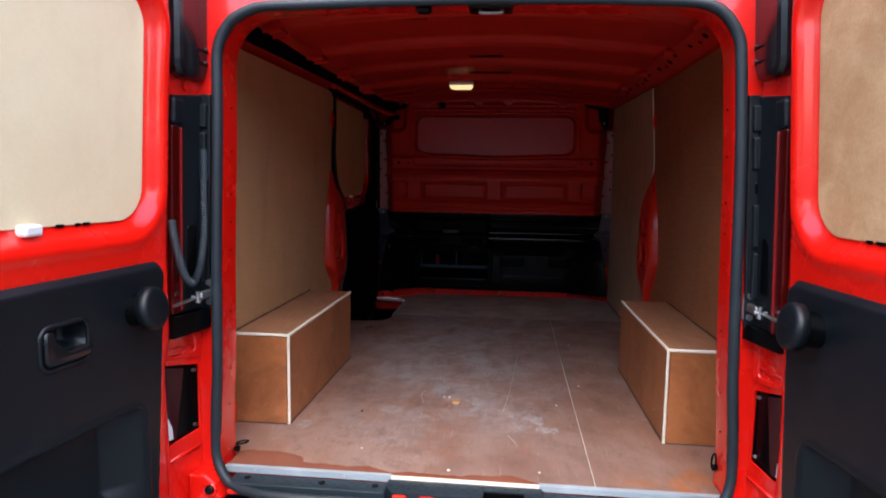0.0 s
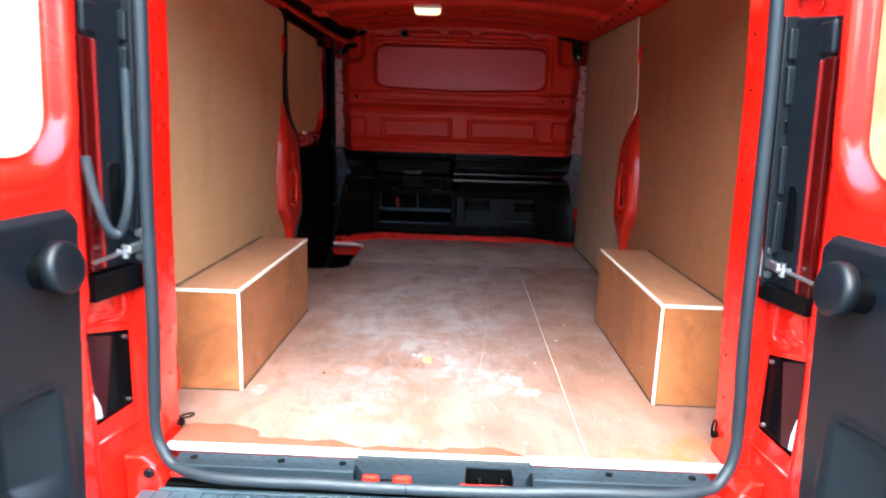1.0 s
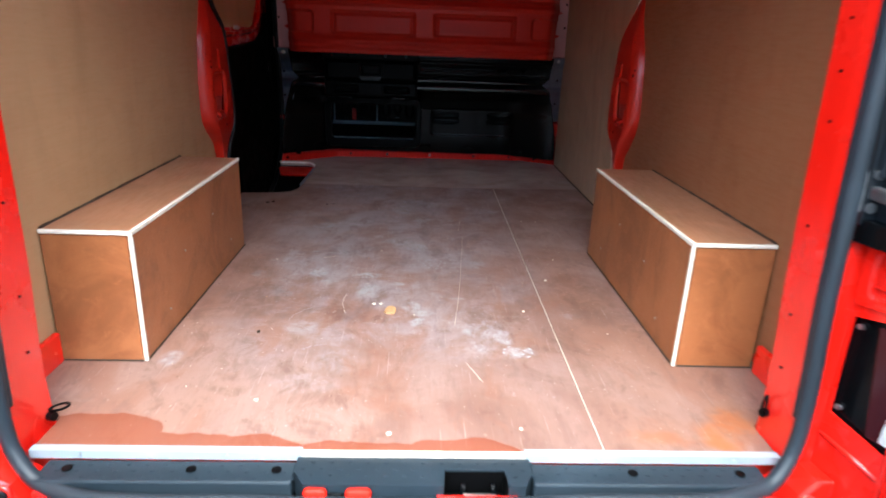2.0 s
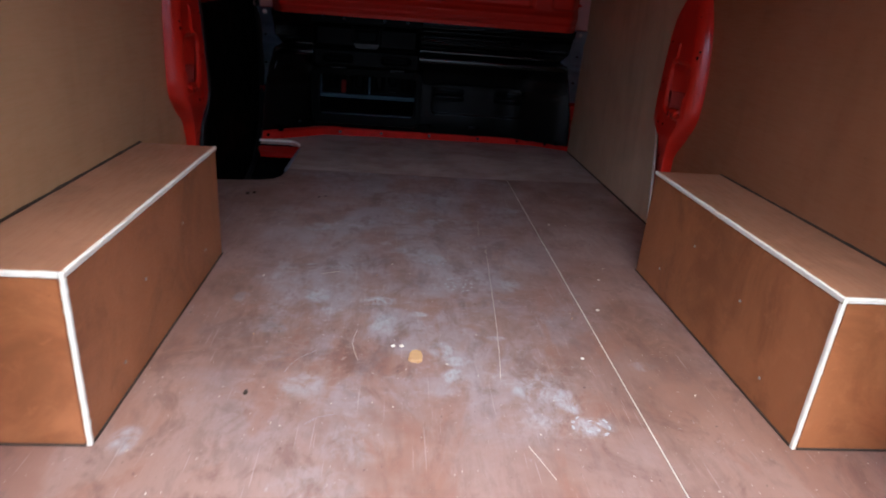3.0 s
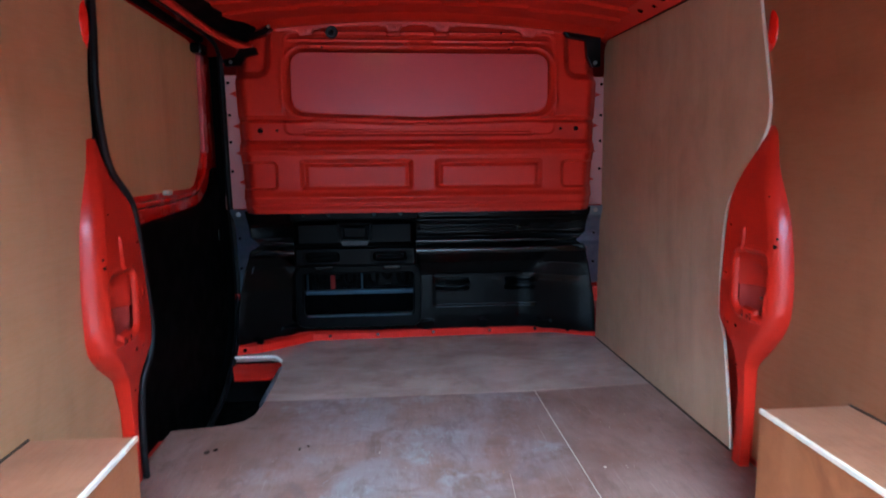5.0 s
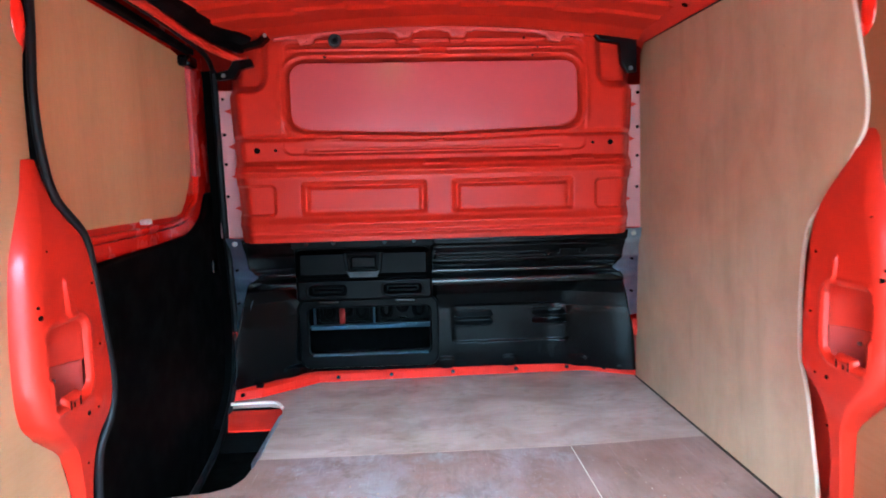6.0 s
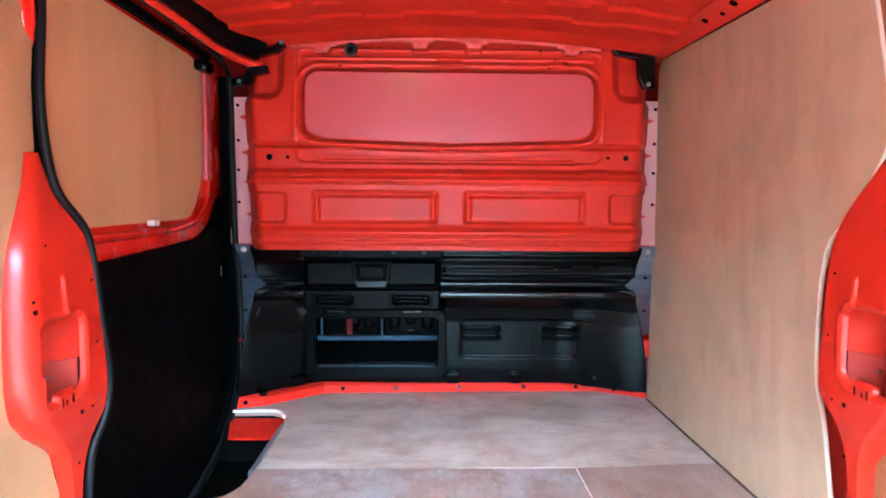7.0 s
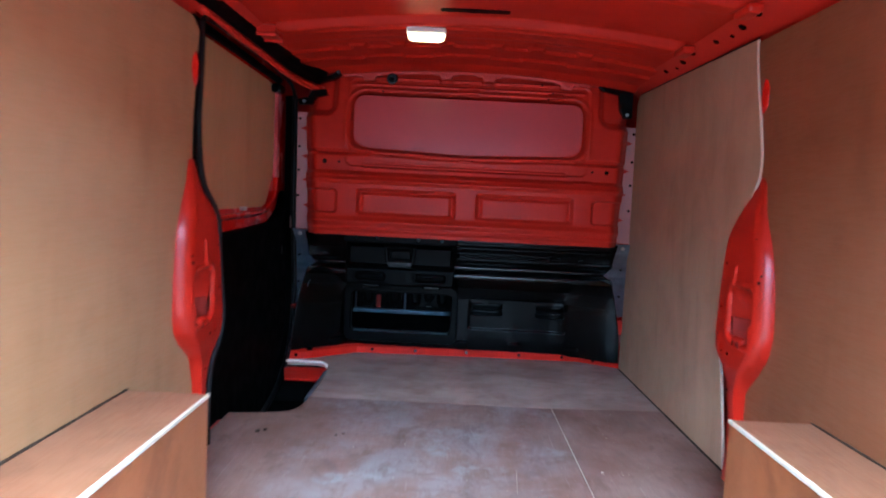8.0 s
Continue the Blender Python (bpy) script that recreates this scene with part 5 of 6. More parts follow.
# ---- wheel arch boxes ----
for s, y0, y1 in ((-1, 0.312, 1.135), (1, 0.328, 1.138)):
    arch = thing("wheel_arch_box", "brown plywood box over the wheel arch with pale edge strips", "wheel arch box", (s * 0.7, (y0 + y1) / 2, 0), "wheel arch boxes")
    a, b, t = 0.612, 0.806, 0.305
    lo = lambda x0, x1: (min(s * x0, s * x1), max(s * x0, s * x1))
    p, q = lo(a + 0.003, a + 0.012)
    kid("inner_board", box((p, y0 + 0.004, 0.001), (q, y1, t - 0.004), 0.001), PLY_BOX, arch, "brown plywood board")
    p, q = lo(a + 0.0125, b)
    kid("end_board", box((p, y0 + 0.003, 0.001), (q, y0 + 0.012, t - 0.004), 0.001), PLY_BOX, arch, "brown plywood board")
    kid("end_board", box((p, y1 - 0.01, 0.001), (q, y1 - 0.001, t - 0.004), 0.001), PLY_BOX, arch)
    p, q = lo(a + 0.004, b + 0.004)
    kid("top_board", box((p, y0 + 0.004, t - 0.0035), (q, y1, t + 0.005), 0.001), PLY_TOP, arch, "reddish plywood lid")
    p, q = lo(a, a + 0.008)
    kid("edge_strip", strip((p, y0 - 0.001, t - 0.004), (q, y1, t + 0.0065), s), EDGE, arch, "pale wooden edge strip")
    kid("edge_strip", strip((p, y0 - 0.001, 0.001), (q, y0 + 0.008, t - 0.0045), s + 20), EDGE, arch, "pale wooden edge strip")
    p, q = lo(a + 0.0085, b)
    kid("edge_strip", strip((p, y0 - 0.001, t - 0.003), (q, y0 + 0.007, t + 0.0065), s + 40), EDGE, arch, "pale wooden edge strip")
    # dirty joint line, dark and wide enough to carry the shade along it
    kid("sealant", tube([(s * (b + 0.001), y0 + 0.01, t + 0.006), *[(s * (b + 0.002), y, t + 0.006) for y in span(y0 + 0.03, y1, 24)]], 0.0042, 6, ring=lambda k: 0.75 + 0.5 * noise.noise(Vector((k * 0.7, 3.1, s)))), SEALANT, arch, "dark joint line with contact shade in its colour")
    # the two base lines draw the contact shadow and debris at the floor
    kid("sealant", tube([(s * (a + 0.001), y0 + 0.01, 0.002), (s * (a + 0.001), y1, 0.001)], 0.0022, 6), SEALANT, arch, "dark joint line with contact shade in its colour")
    kid("sealant", tube([(s * (a + 0.01), y0 - 0.0005, 0.002), (s * b, y0 - 0.0005, 0.001)], 0.0022, 6), SEALANT, arch, "dark joint line with contact shade in its colour")
    for y, z in ((0.60, 0.168), (0.835, 0.20), (0.47, 0.06), (0.99, 0.07)):
        kid("screw", disc((s * (a + 0.003), y, z), (-s, 0, 0), 0.0035, 0.0015, 8), STEEL, arch, "bright screw head")

# ---- rear opening ----
# half-widths of the opening, which leans in towards the roof
SIDES = {-1: ((0.03, 0.702), (0.10, 0.704), (0.20, 0.700), (0.30, 0.695), (0.45, 0.692), (0.60, 0.690), (0.78, 0.684), (0.92, 0.679), (1.06, 0.676)),
         1: ((0.03, 0.696), (0.10, 0.696), (0.20, 0.692), (0.30, 0.685), (0.45, 0.679), (0.60, 0.675), (0.78, 0.670), (0.92, 0.665), (1.06, 0.657))}
CORNER = {-1: [(0.675, 1.14), (0.668, 1.178), (0.655, 1.206), (0.631, 1.236), (0.584, 1.260), (0.538, 1.269)],
          1: [(0.652, 1.13), (0.647, 1.172), (0.631, 1.208), (0.609, 1.236), (0.578, 1.256), (0.530, 1.266)]}
CROWN = [(0.42, 1.272), (0.28, 1.276), (0.14, 1.278)]


def side_line(s):
    return [(s * x, z) for z, x in SIDES[s]] + [(s * x, z) for x, z in CORNER[s] + CROWN]


arc = side_line(1) + [(0.0, 1.279)] + side_line(-1)[::-1]
frame_ = thing("rear_frame", "red painted rear door frame of the van", "door frame", (0, 0, -0.1), kind="structure")
hole = [(0.66, -0.05), (0.692, -0.02)] + arc + [(-0.698, -0.02), (-0.66, -0.05)]
outer = [(-0.775, -0.16), (0.775, -0.16), (0.775, 1.44), (-0.775, 1.44)]
kid("frame_face", plate(outer, "y", -0.006, -0.024, [hole]), RED, frame_)
LEFT = ((0.003, -0.025), (0.002, -0.016), (0.003, 0.02), (0.005, 0.100), (0.012, 0.106), (0.060, 0.112), (0.115, 0.135))
RIGHT = ((0.003, -0.025), (0.000, -0.012), (-0.003, 0.02), (-0.003, 0.085), (0.004, 0.092), (0.055, 0.100), (0.130, 0.130))
reveal = bmesh.new()
rings = []
line = [(p.x, p.y) for p in curve([(x, z, 0) for x, z in [(0.694, -0.030), (0.695, 0.0)] + arc + [(-0.701, 0.0), (-0.700, -0.030)]], 4)]
for k, (x, z) in enumerate(line):
    a, b = Vector(line[max(k - 1, 0)]), Vector(line[min(k + 1, len(line) - 1)])
    d = (b - a).normalized()
    out = Vector((d.y, -d.x))
    mix = ease(x, -0.3, 0.3)
    sec = [(p[0] + (q[0] - p[0]) * mix, p[1] + (q[1] - p[1]) * mix) for p, q in zip(LEFT, RIGHT)]
    rings.append([reveal.verts.new((x + o * out.x, y, z + o * out.y)) for o, y in sec])
for a, b in zip(rings, rings[1:]):
    for i in range(len(sec) - 1):
        reveal.faces.new((a[i], a[i + 1], b[i + 1], b[i]))
kid("reveal", reveal, RED, frame_)
for s in (-1, 1):
    for z in (0.16, 0.27, 0.44, 0.62, 0.70, 0.78, 0.90, 1.02):
        kid("hole", disc((s * (along(SIDES[s], z) + (0.007 if s < 0 else 0.0005)), 0.06 if s < 0 else 0.05, z), (-s, 0, 0), 0.0026, 0.006, 8), MATT, frame_, "small dark hole")
    kid("kick_gap", box((min(s * 0.796, s * 0.812), 0.14, 0.0), (max(s * 0.796, s * 0.812), 0.309, 0.072), 0.004), RED, frame_)

seal = thing("rear_seal", "thick black rubber seal round the rear opening", "door seal", (0, -0.03, -0.06))
low = [(-0.42, -0.069), (-0.30, -0.068), (-0.18, -0.071), (0.0, -0.072), (0.18, -0.069), (0.30, -0.062), (0.42, -0.060)]
bend_l = [(-0.701, -0.038, 0.045), (-0.686, -0.046, 0.010), (-0.653, -0.060, -0.024), (-0.600, -0.078, -0.032), (-0.530, -0.095, -0.032)]
bend_r = [(0.530, -0.095, -0.024), (0.600, -0.078, -0.024), (0.646, -0.060, -0.022), (0.677, -0.046, 0.010), (0.692, -0.038, 0.045)]
loop = [(x, -0.036, z) for x, z in arc[1:-1]] + bend_l + [(x, -0.102, z + 0.038) for x, z in low] + bend_r
kid("bulb", tube(curve(loop, 4, True), 0.0135, 12, True), RUBBER, seal, "", True)
kid("lip", tube(curve([(x, y + 0.015, z) for x, y, z in loop[:len(arc) - 2]], 3), 0.010, 8), RUBBER, seal, "", True)

joint = [(-0.0855, -0.102, -0.0337), (-0.0825, -0.102, -0.0337)]
kid("seal_joint", tube(joint, 0.0142, 14), SOFT, seal, "butt joint of the rubber seal")

# jambs with lamps, hinges and check straps
def tumble(s, z):
    """How far the body side leans in at this height."""
    return along(((0.62, -0.004), (0.72, 0.0), (1.35, 0.040)), z) if s > 0 else along(((0.62, -0.015), (1.0, 0.0), (1.18, 0.012)), z)


for s in (-1, 1):
    J, flare, w, px, pz = (0.752, 0.036, 0.030, 0.694, -0.032) if s < 0 else (0.752, 0.020, 0.018, 0.712, -0.042)
    jamb = thing("rear_jamb", "red rear door jamb beside the tail lamp", "door jamb", (s * J, -0.12, -0.1), "rear jambs", "structure")
    lampgap = [(-0.141, 0.330), (-0.030, 0.307), (-0.034, 0.122), (-0.128, 0.100), (-0.142, 0.104)]
    kid("jamb_face", plate([(-0.145, -0.20), (-0.025, -0.20), (-0.025, 0.36), (-0.025, 0.46), (-0.025, 0.60), (-0.025, 1.43), (-0.145, 1.43), (-0.145, 0.60), (-0.145, 0.46), (-0.145, 0.36)], "x", s * J, s * (J + 0.004), [lampgap]), RED, jamb)
    kid("rear_corner", box((min(s * J, s * 0.93), -0.160, -0.20), (max(s * J, s * 0.93), -0.146, 0.41), 0.005), RED, jamb)
    kid("rear_corner", box((min(s * J, s * 0.93), -0.160, 0.4105), (max(s * J, s * 0.93), -0.146, 1.43), 0.005), RED, jamb)
    kid("crease", tube([(s * (J - 0.001), -0.03, 0.075), (s * (J - 0.001), -0.142, 0.055)], 0.005, 6), RED, jamb, "", True)
    kid("crease", tube([(s * (J - 0.001), -0.028, 0.372), (s * (J - 0.001), -0.142, 0.366)], 0.005, 6), RED, jamb, "", True)
    kid("foot", plate([(s * (px + 0.012), 0.006), (s * 0.752, 0.006), (s * 0.752, -0.20), (s * (px - 0.028), -0.20), (s * (px - 0.028), pz - 0.024), (s * (px - 0.012), pz + 0.014)], "y", -0.025, -0.085, bevel=0.006), RED, jamb)
    kid("plug", disc((s * px, -0.084, pz), (0, -1, 0), 0.0125, 0.009, 20, 0.004), SOFT, jamb, "round black rubber plug", True)
    kid("plug_ring", tube([(s * px + 0.017 * math.cos(a), -0.086, pz + 0.017 * math.sin(a)) for a in span(0, 2 * math.pi * 17 / 18, 17)], 0.004, 6, True), RED, jamb, "", True)
    for y, z, r in ((-0.07, 0.345, 0.012), (-0.10, 0.385, 0.015), (-0.08, 1.06, 0.013)):
        kid("dimple", disc((s * J, y, z), (-s, 0, 0), r, 0.003, 16, 0.001), RED, jamb)

    top = 0.408 if s < 0 else 0.436
    kid("recess_rim", plate([(-0.140, 0.338), (-0.030, 0.330), (-0.030, top), (-0.140, top)], "x", s * J, s * (J - 0.008), [round_rect(-0.126, -0.052, 0.349, top - 0.008, 0.012, 4)], 0.003), RED, jamb)
    kid("recess_boss", disc((s * J, -0.088, 0.374), (-s, 0, 0), 0.014, 0.005, 18, 0.002), RED, jamb, "", True)
    tail = thing("tail_lamp", "red tail lamp with black housing seen edge-on in the jamb", "tail lamp", (s * J, -0.1, 0.5), "tail lamps")
    edge = [(-0.144, 1.030), (-0.020, 1.045), (-0.016, 0.470), (-0.144, 0.470)]
    kid("housing_flange", box((min(s * 0.716, s * 0.748), -0.036, 0.468), (max(s * 0.716, s * 0.748), -0.0245, 1.046), 0.003), TRIM, tail)
    kid("housing", plate(edge, "x", s * (J - 0.001), s * (J - 0.014), bevel=0.004), TRIM, tail, "black plastic housing")
    for z0, z1 in ((0.545, 0.66), (0.675, 0.78), (0.865, 0.945), (0.957, 1.02)):
        kid("clip", box((min(s * 0.722, s * 0.742), -0.046, z0), (max(s * 0.722, s * 0.742), -0.022, z1), 0.004), TRIM, tail)
    kid("clip", box((min(s * 0.728, s * 0.740), -0.038, 0.805), (max(s * 0.728, s * 0.740), -0.028, 0.835), 0.003), BLACK, tail)
    kid("pad", plate(round_rect(-0.094, -0.060, 0.56, 0.70, 0.008), "x", s * (J - 0.015), s * (J - 0.020), bevel=0.003), BLACK, tail)
    kid("lens_edge", box((min(s * 0.733, s * 0.748), -0.158, 0.474), (max(s * 0.733, s * 0.748), -0.128, 0.955), 0.004), LENS_RED, tail, "dark red lens edge")
    kid("lens_rim", box((min(s * 0.729, s * 0.742), -0.1275, 0.476), (max(s * 0.729, s * 0.742), -0.119, 0.952), 0.005, 3), LENS_RIM, tail, "brighter red lens rim")
    kid("lens_cover", box((min(s * 0.728, s * 0.745), -0.158, 0.958), (max(s * 0.728, s * 0.745), -0.114, 1.022), 0.008, 3), TRIM, tail)
    kid("lower_housing", plate([(-0.142, 0.345), (-0.026, 0.310), (-0.026, 0.095), (-0.142, 0.095)], "x", s * (J + 0.010), s * (J + 0.016)), BLACK, tail)
    kid("smoked_lens", plate([(-0.138, 0.325), (-0.072, 0.305), (-0.095, 0.112), (-0.138, 0.112)], "x", s * (J + 0.0095), s * (J + 0.004), bevel=0.002), LENS_DARK, tail, "smoked dark red lens")
    kid("reversing_lens", plate([(-0.139, 0.118), (-0.139 + w, 0.118), (-0.139 + 0.92 * w, 0.150), (-0.139 + 0.6 * w, 0.178), (-0.139 + 0.3 * w, 0.196), (-0.139, 0.204)], "x", s * (J + 0.0035), s * (J - 0.004), bevel=0.003), LENS_CLEAR, tail, "clear reversing lens")
    for z in (0.292, 0.135):
        kid("screw", disc((s * (J + 0.0095), -0.042, z), (-s, 0, 0), 0.005, 0.006, 10), STEEL, tail)

    for o in (*jamb.children, *tail.children):
        for v in o.data.vertices:
            v.co.x -= s * (0.020 + 0.001 * ease(v.co.z, 0.34, 0.42)) * (1 - ease(-v.co.y, 0.0, 0.17)) + s * tumble(s, v.co.z)
            v.co.x += s * flare * ease(-v.co.y, 0.02, 0.15) * ease(v.co.z, 0.47, 0.34) * ease(v.co.z, -0.02, 0.06)
    dz = -0.014 if s < 0 else -0.003
    check = thing("door_check", "zinc-plated door check strap", "check strap", (s * 0.73, -0.1, 0.51), "door checks")
    kid("bracket", plate(round_rect(s * 0.711 - 0.015, s * 0.711 + 0.015, 0.488 + dz, 0.566 + dz, 0.012), "y", -0.0255, -0.032, bevel=0.002), STEEL, check)
    kid("jaw", box((min(s * 0.703, s * 0.719), -0.090, 0.514 + dz), (max(s * 0.703, s * 0.719), -0.0325, 0.536 + dz), 0.006), STEEL, check)
    kid("rod", tube([(s * 0.711, -0.06, 0.525 + dz), (s * 0.727, -0.190, 0.518 + dz)], 0.0045, 8), STEEL, check)
    for z in (0.500, 0.554):
        kid("bolt", disc((s * 0.711, -0.0325, z + dz), (0, -1, 0), 0.009, 0.008, 6), STEEL, check)
    kid("nut", disc((s * 0.712, -0.097, 0.509 + dz), (0, 0, 1), 0.0075, 0.030, 8), STEEL, check)
    kid("cross_pin", tube([(s * 0.697, -0.097, 0.524 + dz), (s * 0.729, -0.097, 0.524 + dz)], 0.0045, 8), STEEL, check)

pts = curve([(-0.715, -0.040, 0.86), (-0.715, -0.046, 0.78), (-0.713, -0.052, 0.68), (-0.713, -0.072, 0.605), (-0.713, -0.098, 0.566), (-0.715, -0.122, 0.552), (-0.717, -0.148, 0.570), (-0.720, -0.168, 0.615), (-0.725, -0.178, 0.66), (-0.731, -0.182, 0.72)], 28)
conduit = thing("cable_conduit", "black corrugated cable conduit looping into the door", "cable conduit", (-0.73, -0.1, 0.7))
kid("hose", tube(pts, 0.0105, 10, ring=lambda k: 1.0 if k % 2 else 0.88), RUBBER, conduit)
kid("sleeve", tube([(-0.715, -0.038, 0.90), (-0.715, -0.042, 0.82)], 0.0115, 12), RUBBER, conduit)

# sill trim
kid("sill_face", box((-0.68, -0.074, -0.16), (0.68, -0.030, -0.064), 0.004), MATT, frame_)
sill = thing("sill_trim", "black studded plastic sill trim with a raised lock cover", "sill trim", (0, -0.05, -0.03))
for x0, x1 in ((-0.655, -0.213), (0.213, 0.645)):
    kid("sill_plate", box((x0, -0.072, -0.060), (x1, -0.0142, -0.021), 0.004), SILLBLACK, sill)
kid("lock_cover", plate([(-0.212, -0.012), (-0.212, -0.052), (-0.190, -0.086), (0.052, -0.086), (0.055, -0.044), (0.163, -0.044), (0.166, -0.086), (0.196, -0.086), (0.212, -0.052), (0.212, -0.012)], "z", -0.060, -0.0125), SILLBLACK, sill, "raised lock cover")
kid("lock_pocket", box((0.048, -0.090, -0.085), (0.170, -0.044, -0.061), 0.002), MATT, sill)
for x in (0.088, 0.142):
    kid("lock_stud", disc((x, -0.062, -0.058), (0, 0, 1), 0.006, 0.030, 10, 0.002), BLACK, sill)
kid("lock_lip", box((0.040, -0.094, -0.044), (0.184, -0.0875, -0.030), 0.003), RED, sill, "red painted lip")
kid("striker_plate", box((0.088, -0.084, -0.050), (0.146, -0.072, -0.040), 0.001), ALU, sill)
for x0, x1 in ((-0.190, -0.148), (-0.118, -0.072)):
    kid("red_tab", box((x0, -0.100, -0.050), (x1, -0.0865, -0.014), 0.009, 3), RED_FLAT, sill, "red tab")
kid("lock_hole", box((-0.146, -0.094, -0.054), (-0.120, -0.0865, -0.026), 0.004), BLACK, sill)
for s in (-1, 1):
    kid("red_tab", box((s * 0.625 - 0.03, -0.079, -0.052), (s * 0.625 + 0.03, -0.0725, -0.040), 0.003), RED, sill)
studs = bmesh.new()
for i in range(40):
    for j in range(3):
        x, y = -0.64 + i * 0.0328 + 0.016 * (j % 2), -0.062 + 0.017 * j
        if 0.045 < x < 0.175 and y < -0.035:
            continue
        box((x - 0.004, y - 0.0015, -0.0215 if abs(x) > 0.213 else -0.013), (x + 0.004, y + 0.0015, -0.0195 if abs(x) > 0.213 else -0.011), 0, 1, studs)
tagged(kid("studs", studs, SILLBLACK, sill, "raised grip studs"), kind="stuff")
for x in (-0.61, -0.395, -0.245, 0.40, 0.60):
    kid("screw", disc((x, -0.040, -0.0215), (0, 0, 1), 0.009, 0.003, 14), BLACK, sill)
for a, b in (((0.0556, -0.0462, -0.0605), (0.1624, -0.0442, -0.016)), ((0.0532, -0.085, -0.0605), (0.0554, -0.0464, -0.016)), ((0.1626, -0.085, -0.0605), (0.1648, -0.0464, -0.016))):
    kid("pocket_liner", box(a, b), MATT, sill)
for o in sill.children:
    for v in o.data.vertices:
        v.co.z += 0.007

bumper = thing("rear_bumper", "dark grey plastic bumper step with grip ribs", "bumper", (0, -0.25, -0.3))
kid("bumper_body", box((-0.735, -0.40, -0.34), (0.735, -0.076, -0.092), 0.008, 3), BUMPER, bumper)
for s in (-1, 1):
    kid("bumper_end", box((min(s * 0.736, s * 0.95), -0.40, -0.34), (max(s * 0.736, s * 0.95), -0.162, -0.20), 0.02, 3), BUMPER, bumper)
kid("step_edge", box((-0.68, -0.090, -0.0915), (0.68, -0.078, -0.070), 0.004), BUMPER, bumper)
for k in range(38):
    x = -0.70 + k * 0.0378
    kid("grip_rib", box((x - 0.0180, -0.36, -0.0935), (x + 0.0180, -0.0905, -0.074), 0.003, 2), BUMPER, bumper)
for y in (-0.15, -0.175):
    kid("scuff", disc((-0.65, y, -0.0735), (0, 0, 1), 0.007, 0.001, 10), MATT, bumper)

# overhead latch and tie-down rings
latch = thing("top_latch", "black and steel door latch under the roof edge", "door latch", (0.04, 0.0, 1.27))
kid("latch_body", box((-0.015, -0.03, 1.262), (0.100, 0.05, 1.300), 0.008), BLACK, latch)
kid("striker", tube(curve([(0.018, 0.0, 1.265), (0.018, -0.005, 1.255), (0.070, -0.005, 1.255), (0.070, 0.0, 1.265)], 4), 0.004, 8), STEEL, latch)
kid("bumper_stop", box((-0.150, -0.01, 1.258), (-0.112, 0.03, 1.29), 0.008), BLACK, latch)
for s, z in ((-1, 0.037), (1, 0.066)):
    ring = thing("tie_down_ring", "small black wire tie-down ring on the pillar foot", "tie-down ring", (s * 0.688, 0.07, z), "tie-down rings")
    n = 18
    if s < 0:
        path = [(-0.672 + 0.018 * math.cos(a), 0.068 + 0.012 * math.sin(a), 0.040 + 0.004 * math.cos(a)) for a in span(0, 2 * math.pi * (n - 1) / n, n - 1)]
    else:
        path = [(0.682 + 0.008 * math.sin(a), 0.060 + 0.006 * math.sin(a), 0.070 + 0.022 * math.cos(a)) for a in span(0, 2 * math.pi * (n - 1) / n, n - 1)]
    kid("loop", tube(path, 0.0025, 8, True), MATT, ring, "", True)
    kid("eye_bolt", disc((s * 0.692, 0.064, z - 0.014), (-s, -0.3, 0), 0.009, 0.012, 12), BLACK, ring)

